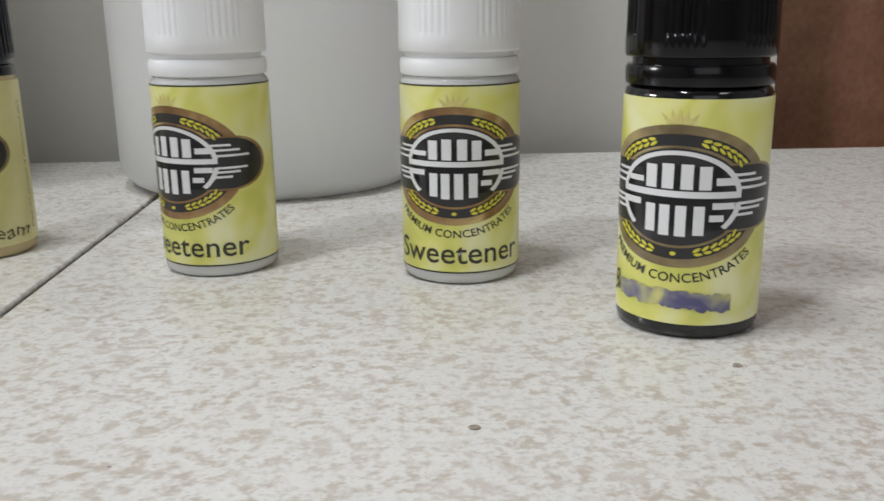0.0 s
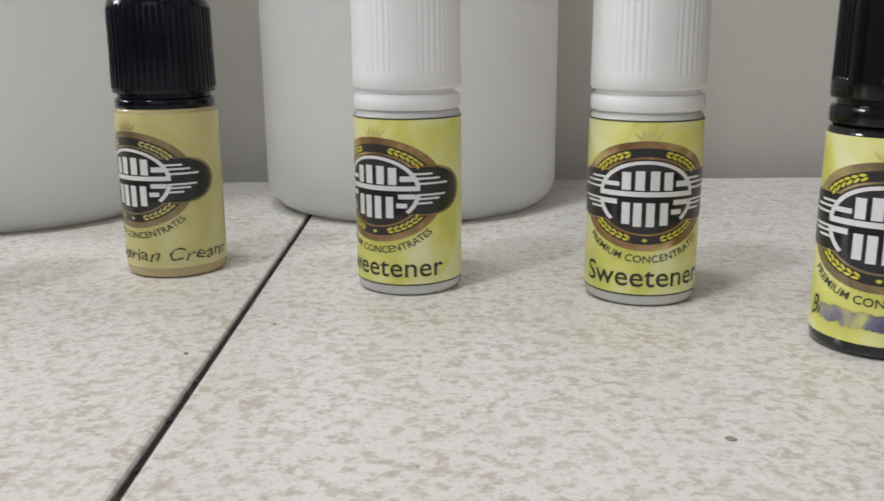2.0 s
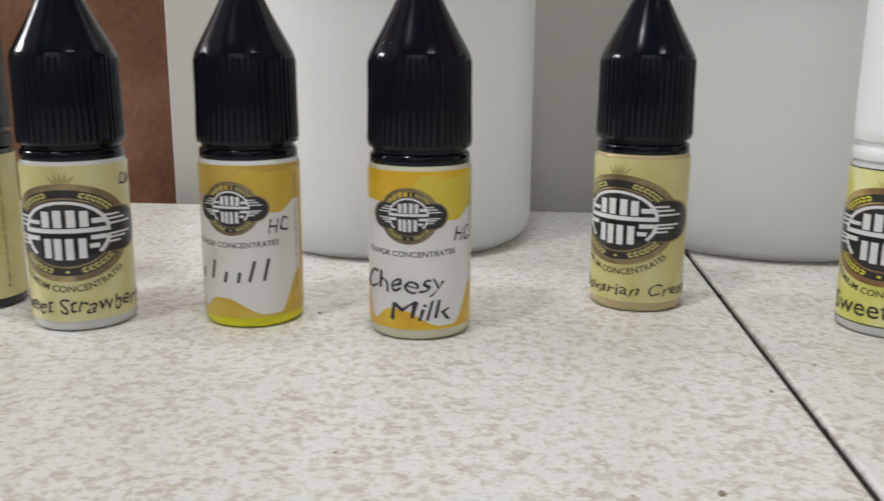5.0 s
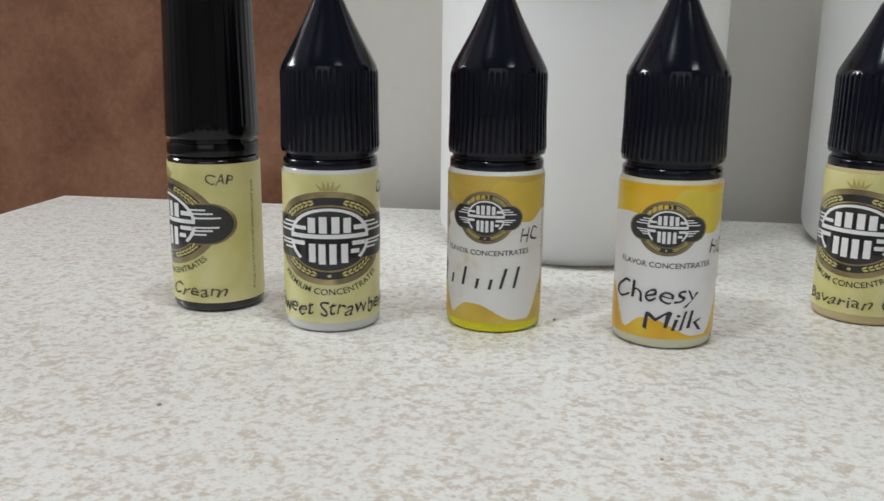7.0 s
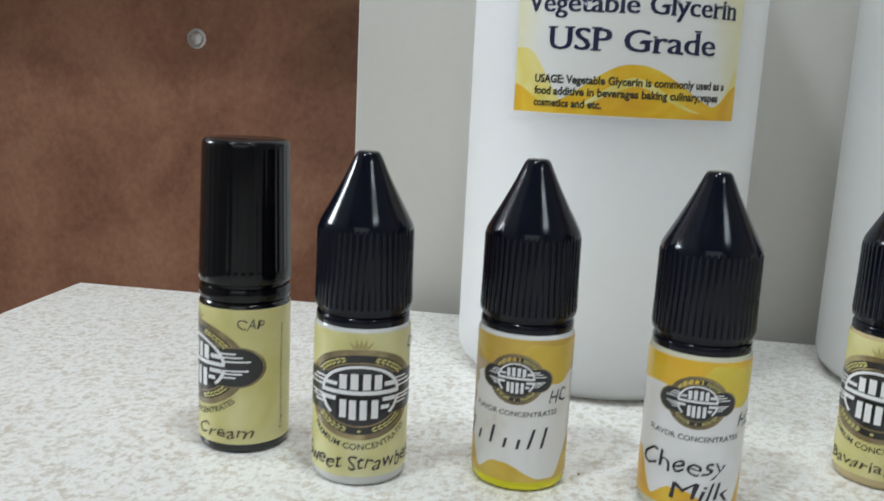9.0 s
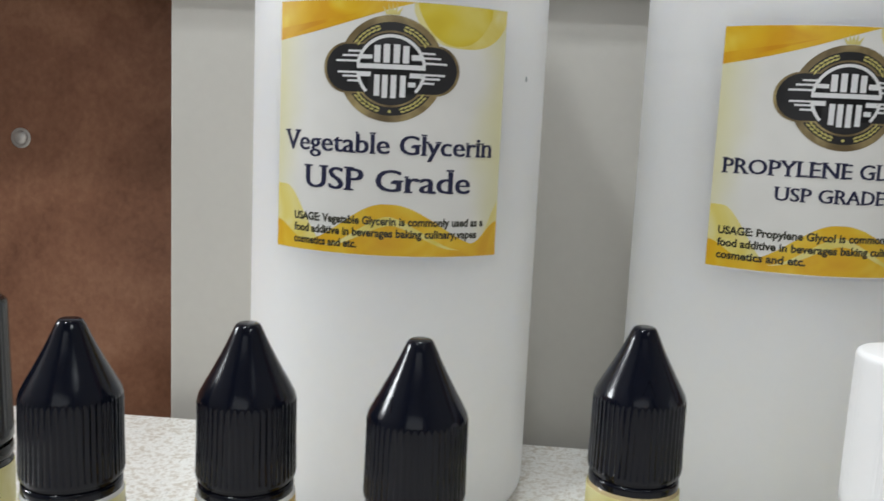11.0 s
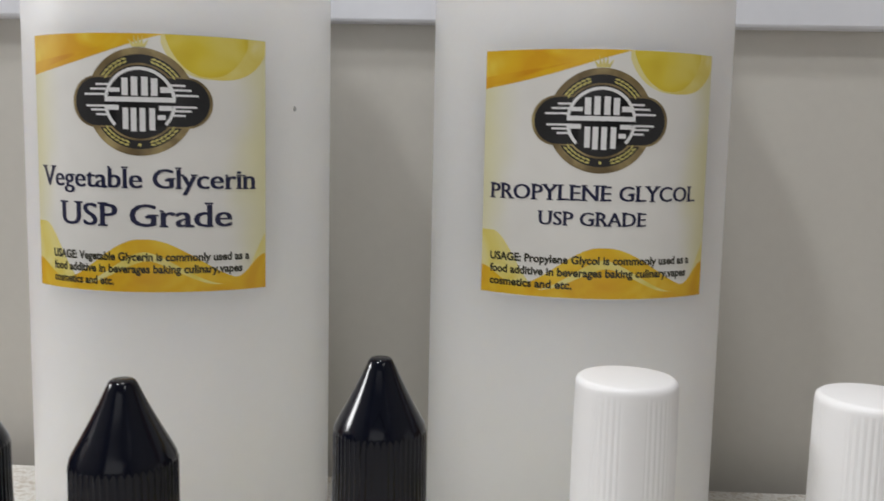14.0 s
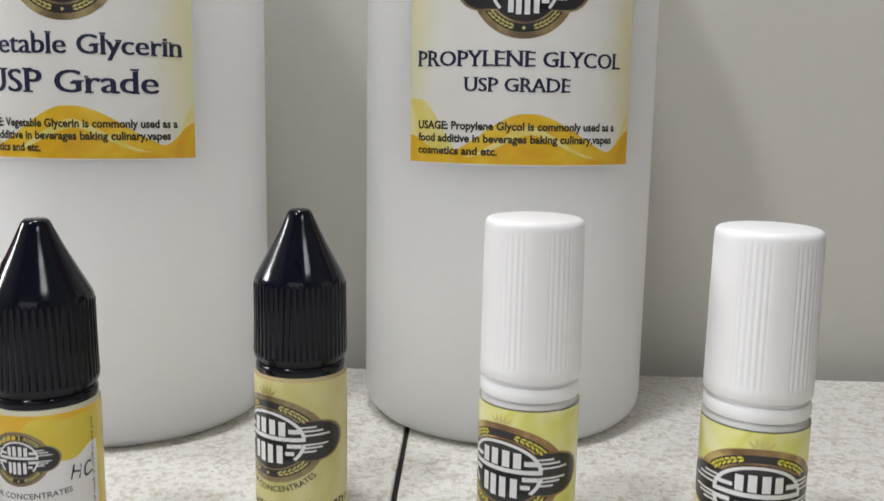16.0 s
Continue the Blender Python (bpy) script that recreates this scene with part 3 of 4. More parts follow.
def straight_cap(parent, material, groups, ribs, label, depth=0.00014, widen=0.0, rise=0.0):
    """Tall straight cap with vertical ribs over a tamper ring."""
    prof = [(0, 0.0366), (0.0098, 0.0366), (0.0106, 0.0369), (0.01075, 0.0374), (0.01075, 0.0391), (0.0105, 0.0397), (0.0099, 0.0398), (0, 0.0398)]
    ob = part("tamper_ring", lathe(prof, 72), material, parent)
    sharpen(ob, 50)

    def wave(a, z):
        if z < 0.0440 or z > 0.0722:
            return 0.0
        k = (a / (2 * math.pi) * groups) % 1.0
        if groups > 1 and not 0.22 < k < 0.78:
            return 0.0
        s = 0.5 + 0.5 * math.cos(ribs * a)
        return -depth * s ** 1.6
    prof = [(0, 0.0398), (0.0098, 0.0398), (0.0098, 0.0407), (0.0107, 0.0408), (0.0109, 0.0412), (0.0109, 0.0436), (0.01087, 0.0440), (0.01085, 0.0443), (0.0104, 0.0620), (0.0102, 0.0715),
            (0.01018, 0.0722), (0.01012, 0.0729), (0.0099, 0.0735), (0.0094, 0.07390), (0.0088, 0.07405), (0.0, 0.07405)]
    prof = [(r + widen * min(1.0, max(0.0, (z - 0.044) / 0.02)) if r else r, z + (rise if z > 0.07 else 0.0)) for r, z in prof]
    ob = part("cap", lathe(prof, 384, wave), material, parent, label)
    sharpen(ob, 60)


def bottle(name, x, y, material, label, group="row of small bottles"):
    ob = tagged(new(name), label, "bottle", group)
    ob.location = (x, y, 0.0)
    body = part("body", lathe(BODY, 96), material, ob)
    sharpen(body, 50)
    return ob


def vertical_words(sheet, text, u, v0, v1, height):
    bm = words(text, v1 - v0, height)
    for v in bm.verts:
        v.co = Vector((u - v.co.y, (v0 + v1) / 2 + v.co.x, 0))
    return sheet.wrap(bm, 2)


LABEL_LOW, LABEL_HIGH, BADGE_Z = 0.0024, 0.0353, 0.0214


def premium_label(ob, turn, paper_material, rim_ink, leaf_ink, border=False):
    """Full-height yellow label with the large badge and the curved line of lettering under it."""
    lab = paper("label", ob, R, turn, 66.5, LABEL_LOW, LABEL_HIGH, paper_material)
    sheet = Sheet(R, turn, BADGE_Z)
    badge(lab, sheet, 0.0905, 0.0635, rim_ink, leaf_ink, True, INK_CROWN_DARK if leaf_ink == INK_LEAF_DULL else INK_CROWN)
    bm = arc_words(words("PREMIUM CONCENTRATES", 27.0, 1.40, 0.008), 16.0, 12.6)
    part("lettering", sheet.wrap(bm, 3), INK_OLIVE, lab, "curved line of dark lettering")
    if border:
        for v in (LABEL_HIGH, LABEL_LOW):
            bm, w = bmesh.new(), (v - BADGE_Z) * 1000
            bar(bm, -33, 33, w - 0.14, w + 0.14)
            part("border_line", sheet.wrap(bm, 1.5), INK_OLIVE, lab, "thin dark border line")
    bm = vertical_words(sheet, "Keep out of reach of children and pets", 24.0, -16.5, 9.8, 0.85)
    part("safety_text", bm, INK_OLIVE, lab, "small vertical lettering")
    return lab, sheet


def waves(lab, sheet, w, h, bottom, tones):
    """Flowing gold shapes over the top and bottom of a label. w, h: half width and height, bottom: lower edge, in millimetres."""
    xs = [-w + 2 * w * i / 120 for i in range(121)]
    top = bottom + h

    def ease(t):
        t = min(max(t, 0.0), 1.0)
        return t * t * (3 - 2 * t)
    f = lambda x: (x + w) / (2 * w)
    bm = bmesh.new()
    band(bm, xs[:82], lambda x: top - h * (0.155 * (1 - f(x) / 0.66) ** 1.0 if f(x) < 0.66 else 0) - h * 0.012 * math.sin(f(x) * 7), lambda x: top)
    part("gold_sweep", sheet.wrap(bm, 1.2), tones[0], lab, "gold printed sweep")
    bm = bmesh.new()
    band(bm, xs[66:], lambda x: top - h * 0.168 * max(0.0, 1 - abs((f(x) - 0.80) / 0.215) ** 2.6) ** 0.62, lambda x: top)
    part("pale_sweep", sheet.wrap(bm, 0.7), tones[2], lab, "pale yellow printed sweep")
    bm = bmesh.new()
    band(bm, xs[72:112], lambda x: top - h * 0.160 * max(0.0, 1 - abs((f(x) - 0.77) / 0.165) ** 2.2) ** 0.75, lambda x: top)
    part("yellow_sweep", sheet.wrap(bm, 1.0), tones[1], lab, "yellow-gold printed sweep")
    bm = bmesh.new()
    band(bm, xs, lambda x: bottom, lambda x: bottom + h * (0.235 * ease((0.27 - f(x)) / 0.22) + 0.22 * ease((f(x) - 0.87) / 0.16) + 0.03))
    part("pale_wave", sheet.wrap(bm, 0.9), tones[2], lab, "pale yellow printed wave")
    bm = bmesh.new()
    band(bm, xs, lambda x: bottom, lambda x: bottom + h * (0.045 + 0.165 * ease((f(x) - 0.16) / 0.34) * ease((0.93 - f(x)) / 0.40) + 0.10 * ease((f(x) - 0.86) / 0.14)
                                                          + 0.07 * ease((0.16 - f(x)) / 0.16)))
    part("gold_wave", sheet.wrap(bm, 1.2), tones[0], lab, "gold printed wave")
    bm = bmesh.new()
    band(bm, xs[30:100], lambda x: bottom + h * (0.03 + 0.10 * ease((f(x) - 0.26) / 0.30) * ease((0.80 - f(x)) / 0.30)),
         lambda x: bottom + h * (0.03 + 0.135 * ease((f(x) - 0.24) / 0.30) * ease((0.83 - f(x)) / 0.34)))
    part("wave_fold", sheet.wrap(bm, 1.6), tones[2], lab, "paler fold in the printed wave")
    bm = bmesh.new()
    band(bm, xs[:66], lambda x: top - h * (0.150 * (1 - f(x) / 0.55)) - h * 0.004, lambda x: top - h * (0.108 * (1 - f(x) / 0.60)) - h * 0.012 * math.sin(f(x) * 5))
    part("sweep_edge", sheet.wrap(bm, 1.6), tones[3], lab, "deeper orange edge of the sweep")


def flavour_label(ob, turn, paper_material, tones):
    """White label with gold sweeps, a small badge and one straight line of lettering."""
    lab = paper("label", ob, R, turn, 66.5, LABEL_LOW, LABEL_HIGH, paper_material)
    sheet = Sheet(R, turn, 0.0262)
    top, bottom = 9.1, -23.8
    xs = [-24 + 0.25 * i for i in range(193)]

    def ease(t):
        t = min(max(t, 0.0), 1.0)
        return t * t * (3 - 2 * t)
    bm = bmesh.new()
    band(bm, xs, lambda x: top - 5.4 * ease((3.5 - x) / 6) - 1.2 + 0.3 * math.sin(x * 0.5), lambda x: top)
    part("gold_sweep", sheet.wrap(bm, 1.2), tones[0], lab, "gold printed sweep")
    bm = bmesh.new()
    band(bm, xs, lambda x: top - 5.0 - 5.2 * ease((x - 3.0) / 6.0) + 2.4 * ease((x - 10.5) / 5), lambda x: top)
    part("yellow_sweep", sheet.wrap(bm, 0.9), tones[1], lab, "yellow-gold printed sweep")
    bm = bmesh.new()
    bar(bm, 17.0, 30.0, bottom, top)
    part("gold_side", sheet.wrap(bm, 1.0), tones[1], lab, "gold printed side of the label")
    bm = bmesh.new()
    band(bm, xs, lambda x: bottom, lambda x: bottom + 9.5 * ease((-8.0 - x) / 6) + 3.6 * ease((x + 10) / 6) * ease((7 - x) / 9) + 0.7 + 8.5 * ease((x - 10) / 6))
    part("gold_wave", sheet.wrap(bm, 1.2), tones[2], lab, "gold printed wave")
    badge(lab, sheet, 0.0400, 0.0355, OLD_GOLD, INK_LEAF_DULL, False)
    bm = words("FLAVOR CONCENTRATES", 20.6, 1.15, 0.012, base=-8.4)
    for v in bm.verts:
        v.co.y += 0.004 * v.co.x ** 2
    part("lettering", sheet.wrap(bm, 2), INK_GREY, lab, "line of grey lettering")
    bm = vertical_words(sheet, "Keep out of reach of children and pets", 15.9, -18.5, 6.5, 0.85)
    part("safety_text", bm, INK_GREY, lab, "small vertical lettering")
    return lab, sheet


def scrawl(lab, sheet, text, width, height, mid, base, ink, name="handwriting"):
    bm = words(text, width, height, 0.0, 0.16, mid, base)
    phase = random.Random(text).uniform(0, 6)
    for v in bm.verts:
        x, y = v.co.x, v.co.y
        v.co.y += 0.09 * height * math.sin(x * 4.2 / height + phase) + 0.02 * height * math.sin(x * 11 / height)
        v.co.x += 0.07 * height * math.sin(y * 4.5 / height + x * 2.1 / height + phase)
    part(name, sheet.wrap(bm, 4.8), ink, lab, "handwritten marker word")


# ---------------------------------------------------------------- the counter
counter = tagged(new("counter"), "counter topped with speckled cream ceramic tiles", "counter", kind="structure")
bm = box(bmesh.new(), -0.360, 0.5320, -0.60, 0.296, -0.075, -0.0095, 0.001)
part("counter_board", bm, UNDER, counter, "board under the tiles", False)
bm = box(bmesh.new(), -0.3645, 0.5320, -0.605, 0.3015, -0.0095, -0.0011)
part("grout_bed", bm, GROUT, counter, "dark dirty grout between the tiles", False)

# ---------------------------------------------------------------- wall, board, ledge, room
bm = box(bmesh.new(), -0.2555, 0.1338, 0.3180, 0.3360, -0.30, 0.45, 0.0008)
tagged(link_mesh("wall_panel", bm, BOARD, smooth=False), "matt white painted board standing behind the counter", "wall", kind="structure")
bm = box(bmesh.new(), -1.2, 1.2, 0.358, 0.376, -0.80, 1.75)
tagged(link_mesh("wall_north", bm, WOOD, smooth=False), "red-brown stained plywood wall behind the counter", "wall", kind="structure")
bm = box(bmesh.new(), -0.75, 0.75, 0.3124, 0.3560, 0.1651, 0.240, 0.0012)
tagged(link_mesh("ledge", bm, LEDGE, smooth=False), "cool white board running above the counter", "ledge", kind="structure")
for nm, d in (("wall_west", (-1.22, -1.20, -2.0, 0.357, -0.80, 1.75)), ("wall_east", (1.20, 1.22, -2.0, 0.357, -0.80, 1.75)),
              ("wall_south", (-1.22, 1.22, -2.02, -2.0, -0.80, 1.75)), ("ceiling", (-1.22, 1.22, -2.02, 0.37, 1.75, 1.77)), ("floor", (-1.22, 1.22, -2.02, 0.37, -0.82, -0.80))):
    tagged(link_mesh(nm, box(bmesh.new(), *d), ROOM, smooth=False), "plain pale painted surface closing the room", nm.split("_")[0], kind="structure")

# screw in the plywood
screw = tagged(new("screw"), "shiny metal screw head sunk in the plywood", "screw")
screw.location = (-0.3395, 0.358, 0.1025)
screw.scale = (0.78, 0.78, 0.78)
bm = lathe([(0, 0.0), (0.0042, 0.0), (0.0042, 0.0005), (0.0036, 0.0016), (0.0020, 0.0024), (0, 0.0026)], 32)
bmesh.ops.rotate(bm, verts=bm.verts[:], cent=(0, 0, 0), matrix=Matrix.Rotation(radians(90), 3, "X"))
part("head", bm, METAL, screw)
bm = lathe([(0, 0.0), (0.0058, 0.0), (0.0058, 0.0003), (0.0050, 0.0005), (0, 0.0005)], 32)
bmesh.ops.rotate(bm, verts=bm.verts[:], cent=(0, 0, 0), matrix=Matrix.Rotation(radians(90), 3, "X"))
part("washer", bm, METAL, screw, "dull metal washer")

# ---------------------------------------------------------------- large white bottles


def large_bottle(name, x, y, r, label, shorter=0.0):
    ob = tagged(new(name), label, "bottle", "large white bottles")
    ob.location = (x, y, 0)
    prof = [(0, 0.003), (r - 0.016, 0.0028), (r - 0.012, 0.0), (r - 0.008, 0.0)]
    prof += [(r - 0.008 + 0.008 * math.sin(a), 0.008 - 0.008 * math.cos(a)) for a in (radians(v) for v in (18, 36, 54, 72, 90))]
    prof += [(r, 0.05), (r, 0.10), (r, 0.150), (r, 0.178)]
    prof += [(r - 0.022 + 0.022 * math.cos(a), 0.178 + 0.026 * math.sin(a)) for a in (radians(v) for v in (15, 30, 45, 60, 74))]
    prof += [(0.0165, 0.211), (0.0150, 0.2135), (0.0150, 0.232), (0, 0.232)]
    prof = [(q, z - shorter if z > 0.16 else z) for q, z in prof]
    sharpen(part("body", lathe(prof, 128), HDPE, ob), 50)
    cap = [(q, z - shorter) for q, z in ((0, 0.2145), (0.0190, 0.2145), (0.0194, 0.2150), (0.0192, 0.2330), (0.0182, 0.2345), (0, 0.2347))]
    sharpen(part("cap", lathe(cap, 192, rib_wave(48, 0.0004, 0.2155 - shorter, 0.2325 - shorter)), WHITE_PLASTIC, ob, "ribbed white screw cap"), 50)
    return ob


def large_label(ob, r, turn, low, high, badge_turn, badge_z, lines, usage, usage_left):
    lr = r + 0.00014
    lab = paper("label", ob, lr, turn, 67.0, low, high, LABEL_CREAM)
    sheet = Sheet(lr, turn, low)
    h = (high - low) * 1000
    waves(lab, sheet, 33.45, h, 0.0, (GOLD_WAVE, YELLOW_WAVE, PALE_WAVE, ORANGE_WAVE))
    crest = Sheet(lr, badge_turn, badge_z)
    badge(lab, crest, 0.0865, 0.0835, OLD_GOLD, INK_LEAF_DULL)
    for text, width, height, mid, base in lines:
        bm = serif_words(sheet, text, width, height, -0.004, mid, base)
        part("lettering", bm, INK_NAVY, lab, "dark navy serif lettering")
    for text, width, base in usage:
        part("small_print", sheet.wrap(words(text, width, 2.1, 0.034, mid=usage_left + width / 2, base=base), 3), INK_OLIVE, lab, "small dark lettering")
    for v in (0.09, h - 0.09):
        bm = bmesh.new()
        bar(bm, -33.4, 33.4, v - 0.09, v + 0.09)
        part("trim_line", sheet.wrap(bm, 2), LABEL_EDGE, lab, "white cut edge")
    return lab


RG = 0.0441
glycerin = large_bottle("glycerin_bottle", -0.1584, 0.2583, RG, "large milky white plastic bottle of vegetable glycerin with a gold label", 0.008)
large_label(glycerin, RG, 3.8, 0.0820, 0.1484, 4.6, 0.1311,
            (("Vegetable Glycerin", 60.0, 5.1, 0.0, 27.2), ("USP Grade", 46.0, 5.9, 0.5, 17.3)),
            (("USAGE: Vegetable Glycerin is commonly used as a", 55.0, 8.4), ("food additive in beverages baking culinary,vapes", 53.0, 5.2), ("cosmetics and etc.", 19.5, 2.0)), -26.5)
bm = lathe([(0, 0), (0.0009, 0), (0.0007, 0.0003), (0, 0.0004)], 14)
bmesh.ops.rotate(bm, verts=bm.verts[:], cent=(0, 0, 0), matrix=Matrix.Rotation(radians(90), 3, "X"))
bmesh.ops.scale(bm, vec=(0.7, 0.6, 1.0), verts=bm.verts[:])
bmesh.ops.translate(bm, vec=(0, -RG + 0.0001, 0.131), verts=bm.verts[:])
bmesh.ops.rotate(bm, verts=bm.verts[:], cent=(0, 0, 0), matrix=Matrix.Rotation(radians(61), 3, "Z"))
part("speck", bm, SPECK, glycerin, "small grey speck of dirt")

RP = 0.0447
glycol = large_bottle("glycol_bottle", -0.0382, 0.2690, RP, "large milky white plastic bottle of propylene glycol with a gold label")
large_label(glycol, RP, 3.0, 0.0819, 0.1474, 1.8, 0.1289,
            (("PROPYLENE GLYCOL", 59.0, 4.0, -1.0, 26.2), ("USP GRADE", 28.5, 3.6, -2.0, 19.6)),
            (("USAGE: Propylene Glycol is commonly used as a", 58.0, 9.4), ("food additive in beverages baking culinary,vapes", 57.0, 6.0), ("cosmetics and etc.", 23.5, 2.6)), -30.5)

# ---------------------------------------------------------------- the row of small bottles
GOLDS = (GOLD_WAVE, YELLOW_WAVE, GOLD_WAVE)
STAINED_GOLDS = (STAINED_GOLD, DULL_GOLD, DULL_GOLD)

b = bottle("sweetener_bottle", -0.0361, 0.1716, PET_CLEAR, "clear small bottle of sweetener with yellow label and white cap")
straight_cap(b, WHITE_PLASTIC, 6, 54, "ribbed white cap", 0.00012, 0.0004, 0.0007)
lab, sheet = premium_label(b, -36, LABEL_YELLOW, BRONZE, INK_LEAF, True)
part("product_name", sheet.wrap(words("Sweetener", 26.0, 3.95, 0.006, mid=1.25, base=-17.3), 3), INK_OLIVE, lab, "printed product name")

b = bottle("sweetener_bottle", 0.0104, 0.1630, PET_CLEAR, "clear small bottle of sweetener with yellow label and white cap")
straight_cap(b, WHITE_PLASTIC, 6, 54, "ribbed white cap", 0.00012, 0.0004, 0.0007)
lab, sheet = premium_label(b, -9.5, LABEL_YELLOW, BRONZE, INK_LEAF, True)
part("product_name", sheet.wrap(words("Sweetener", 26.0, 3.95, 0.006, mid=0.5, base=-17.3), 3), INK_OLIVE, lab, "printed product name")

b = bottle("black_bottle", 0.0441, 0.1326, PET_BLACK, "black small bottle with a smeared yellow label and black cap")
straight_cap(b, BLACK_GLOSS, 6, 66, "ribbed black cap", 0.00028, 0.0003)
lab, sheet = premium_label(b, -30, LABEL_YELLOW, OLD_GOLD, INK_LEAF)
scrawl(lab, sheet, "Br", 3.4, 3.4, -10.4, -16.2, MARKER)
bm = bmesh.new()
rng = random.Random(4)
top = [(-9.6 + 0.5 * i, -13.6 - 0.9 * (i / 38) ** 2 + rng.uniform(-0.25, 0.25)) for i in range(38)]
low = [(x, y - 2.4 - 0.35 * abs(math.sin(x * 1.1)) + rng.uniform(-0.2, 0.2)) for x, y in top]
for k in range(37):
    poly(bm, [low[k], low[k + 1], top[k + 1], top[k]])
bmesh.ops.remove_doubles(bm, verts=bm.verts[:], dist=1e-4)
part("ink_smear", sheet.wrap(bm, 5), SMEAR, lab, "smeared blue-black ink")

b = bottle("bavarian_cream_bottle", -0.0892, 0.1863, PET_AMBER, "small amber bottle with dull yellow label and black cone cap")
dropper_cap(b)
cone_mark(b, 4, 0.0598)
lab, sheet = premium_label(b, -34, LABEL_DULL, OLD_GOLD, INK_LEAF_DULL)
scrawl(lab, sheet, "Bavarian Cream", 33.0, 2.7, 5.2, -17.4, MARKER_FADED)

b = bottle("cheesy_milk_bottle", -0.1385, 0.1609, PET_SYRUP, "small bottle with a white and gold label and black cone cap")
dropper_cap(b)
cone_mark(b, -38, 0.0600)
lab, sheet = flavour_label(b, -6, LABEL_WHITE, GOLDS)
scrawl(lab, sheet, "Cheesy", 19.5, 4.0, -1.8, -15.8, MARKER)
scrawl(lab, sheet, "Milk", 13.2, 4.0, 2.6, -21.6, MARKER)
scrawl(lab, sheet, "HC", 5.0, 3.0, 12.6, -5.6, MARKER)

b = bottle("yellow_concentrate_bottle", -0.1765, 0.1651, PET_YELLOW, "small bottle of bright yellow liquid with a stained label")
dropper_cap(b)
lab, sheet = flavour_label(b, -6.5, LABEL_STAINED, STAINED_GOLDS)
bm = bmesh.new()
left = [(-22.0, 3.4 - 0.5 * k) for k in range(34)]
edge = [(-4.0 - 6.0 * min(1.0, k / 8) - 0.09 * k + 0.5 * math.sin(k * 0.7), 3.4 - 0.5 * k) for k in range(34)]
for k in range(33):
    poly(bm, [left[k + 1], edge[k + 1], edge[k], left[k]])
part("stain", sheet.wrap(bm, 1.1), BROWN_STAIN, lab, "brown drip stain")
bm = bmesh.new()
for u, v, length, lean in ((-12.2, -13.6, 4.6, 0.30), (-8.6, -14.6, 2.3, 0.25), (-4.8, -13.4, 4.2, 0.2), (-1.6, -14.8, 2.3, 0.2), (1.4, -14.8, 2.3, 0.2), (4.2, -13.5, 4.6, 0.28),
                           (7.2, -13.3, 4.8, 0.24)):
    poly(bm, [(u - lean * length / 2 - 0.32, v - length / 2), (u - lean * length / 2 + 0.32, v - length / 2),
              (u + lean * length / 2 + 0.32, v + length / 2), (u + lean * length / 2 - 0.32, v + length / 2)])
part("handwriting", sheet.wrap(bm, 4.8), MARKER, lab, "plain marker strokes")
scrawl(lab, sheet, "HC", 5.2, 3.2, 10.4, -5.4, MARKER)

b = bottle("sweet_strawberry_bottle", -0.2132, 0.1587, PET_CLEAR, "clear small bottle with yellow label and black cone cap")
dropper_cap(b)
lab, sheet = premium_label(b, 12, LABEL_PALE, OLD_GOLD, INK_LEAF_DULL)
scrawl(lab, sheet, "Sweet Strawberry", 35.0, 3.5, 2.0, -17.2, MARKER)
scrawl(lab, sheet, "CAP", 6.0, 2.6, 15.6, 9.0, MARKER)

b = bottle("cream_bottle", -0.2448, 0.1686, PET_BLACK, "black small bottle with yellow label and tall black cap")
straight_cap(b, BLACK_GLOSS, 1, 40, "finely ribbed black cap", 0.00007)
lab, sheet = premium_label(b, -53, LABEL_DULL, OLD_GOLD, INK_LEAF_DULL)
scrawl(lab, sheet, "Cream", 15.0, 2.9, 8.6, -17.4, MARKER_FADED)
scrawl(lab, sheet, "CAP", 6.4, 2.4, 15.4, 9.2, MARKER_FADED)

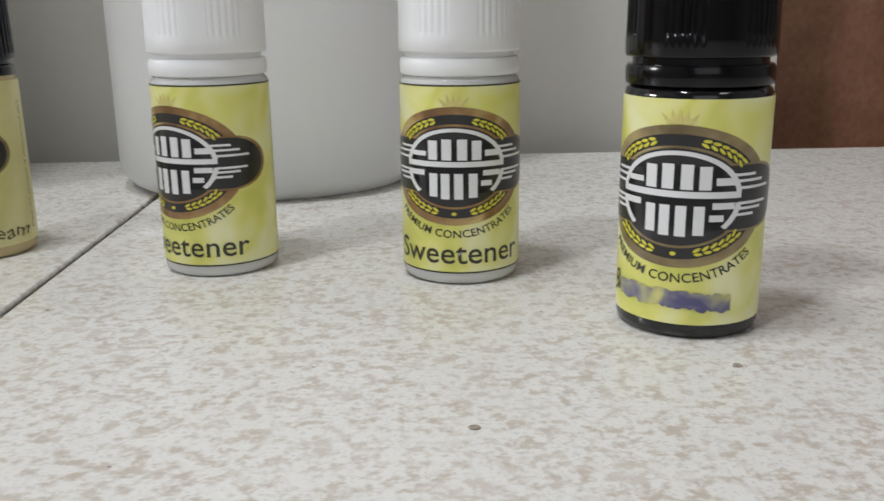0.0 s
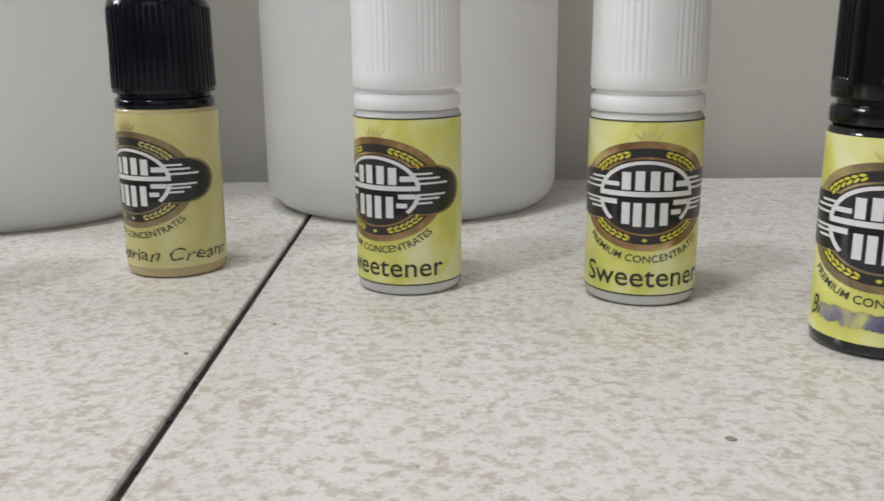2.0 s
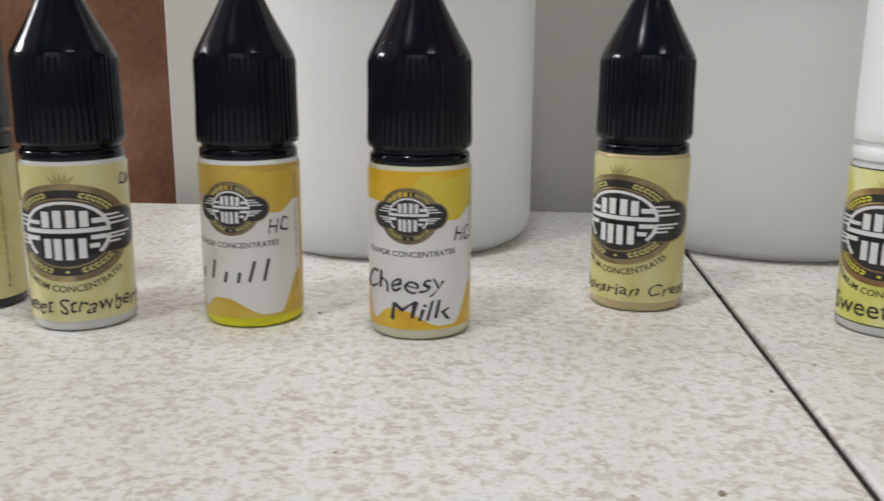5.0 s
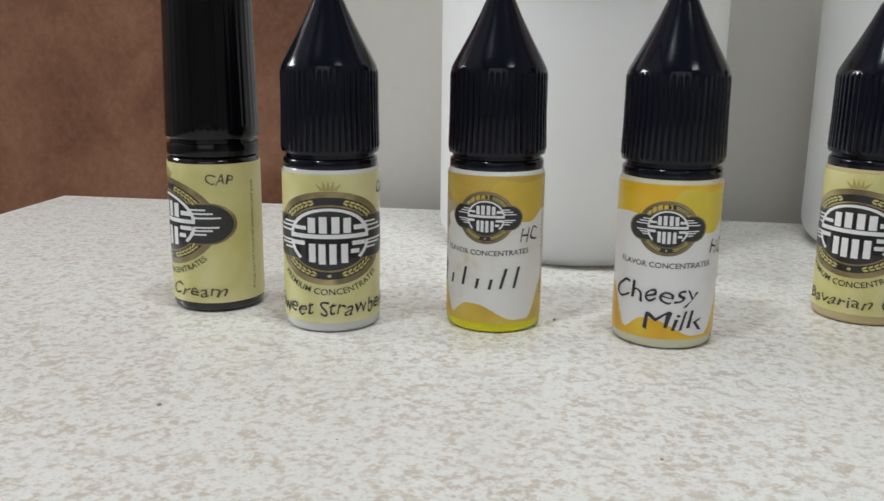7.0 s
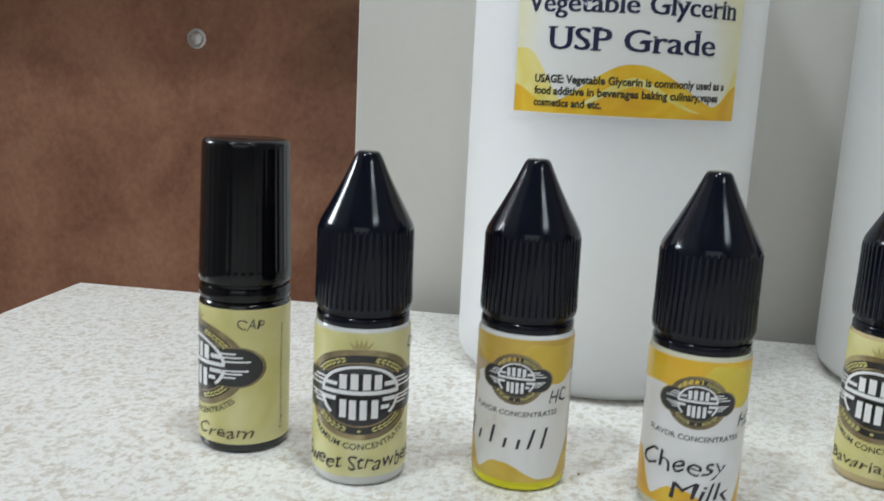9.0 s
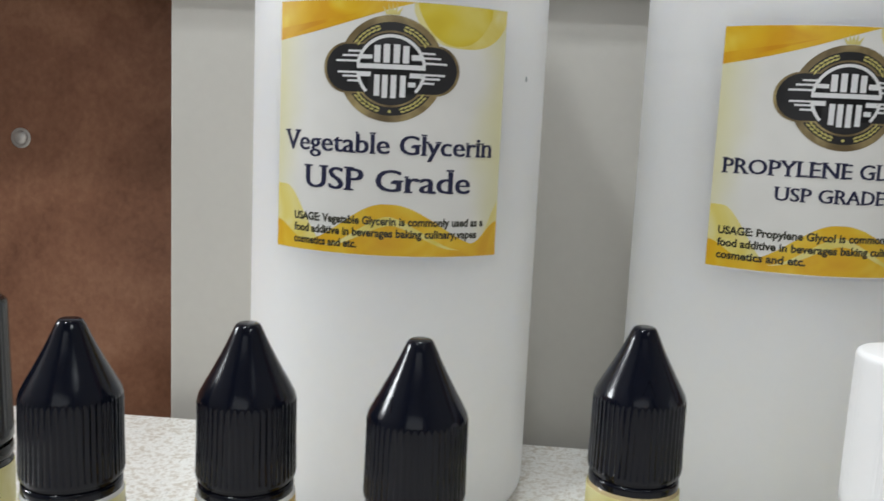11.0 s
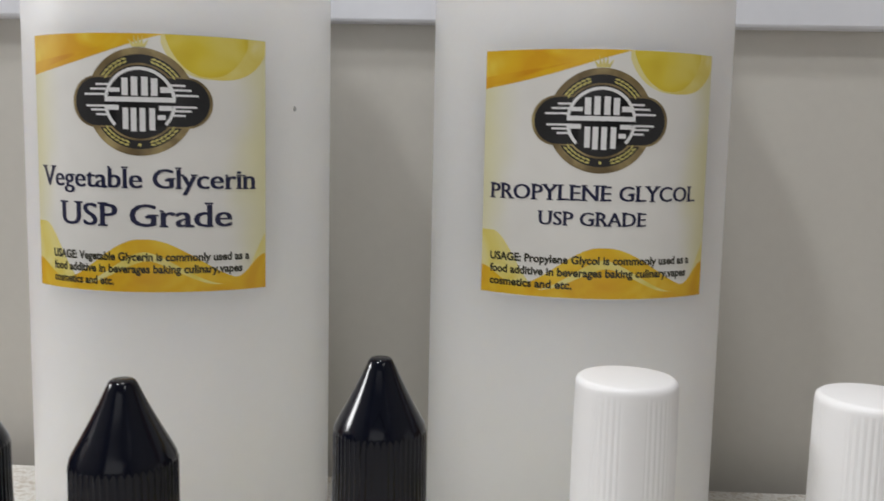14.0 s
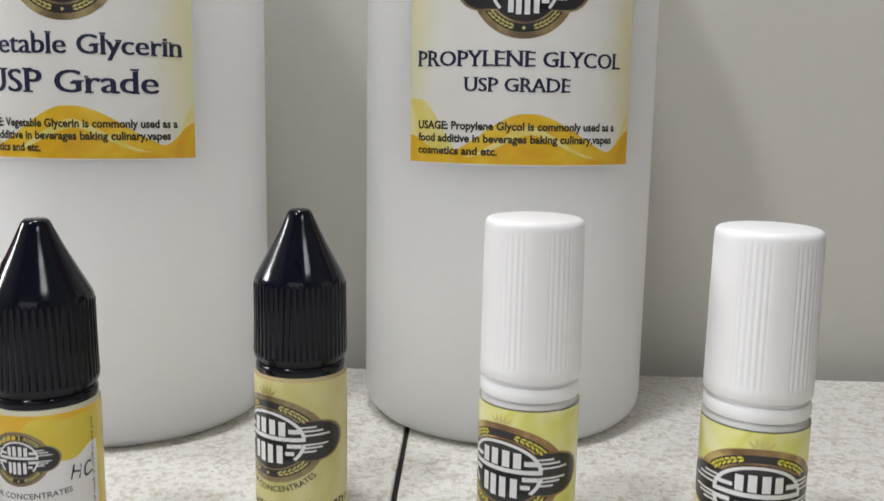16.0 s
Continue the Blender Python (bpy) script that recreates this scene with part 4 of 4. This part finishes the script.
# ---------------------------------------------------------------- crumbs in the joint
crumbs = bmesh.new()
rng = random.Random(11)
for k in range(26):
    s = rng.uniform(0.00018, 0.0005)
    made = bmesh.ops.create_icosphere(crumbs, subdivisions=1, radius=s)["verts"]
    c = Vector((-0.0675 + rng.uniform(-0.0004, 0.0004), rng.uniform(0.07, 0.25), -0.0011 + s * 0.6))
    for v in made:
        v.co = c + Vector((v.co.x * rng.uniform(0.7, 1.3), v.co.y * rng.uniform(0.8, 1.8), v.co.z))
tagged(link_mesh("crumbs", crumbs, JOINT_DIRT), "crumbs of dirt caught in the joint between tiles", "dirt", kind="stuff")

# single specks lying on the tiles
for k, (x, y, size, tall) in enumerate(((0.0076, 0.0957, 0.0007, 0.25), (-0.0888, 0.0899, 0.0006, 0.7), (-0.1622, 0.1672, 0.0004, 0.7), (-0.1439, 0.0972, 0.0003, 0.6),
                                        (-0.2300, 0.1040, 0.0004, 0.6), (-0.0720, 0.1290, 0.0004, 0.7), (0.0450, 0.1120, 0.0007, 0.3), (-0.0600, 0.1440, 0.0003, 0.7))):
    bm = bmesh.new()
    bmesh.ops.create_icosphere(bm, subdivisions=2, radius=size)
    rng = random.Random(k)
    for v in bm.verts:
        v.co *= rng.uniform(0.75, 1.2)
        v.co.z = max(v.co.z, -size * 0.3) * tall
    low = min(v.co.z for v in bm.verts)
    for v in bm.verts:
        v.co.z -= low
    ob = tagged(link_mesh("crumb", bm, DIRT), "tiny brown crumb lying on the tile", "crumb", "crumbs on the tiles")
    ob.location = (x, y, 0.0)

# ---------------------------------------------------------------- tiles, laid last
tile_bm = box(bmesh.new(), -0.1495, 0.1495, -0.1495, 0.1495, -0.0085, 0.0, 0.0007, 2)
first = part("tile", tile_bm, TILE, counter, smooth=False)
spots = [(x, y) for y in (0.1540, -0.1464, -0.4468) for x in (-0.2177, 0.0827, 0.3831)]
first.location = (*spots[0], 0)
for x, y in spots[1:]:
    t = new("tile", first.data)
    t.parent = counter
    t.location = (x, y, 0)
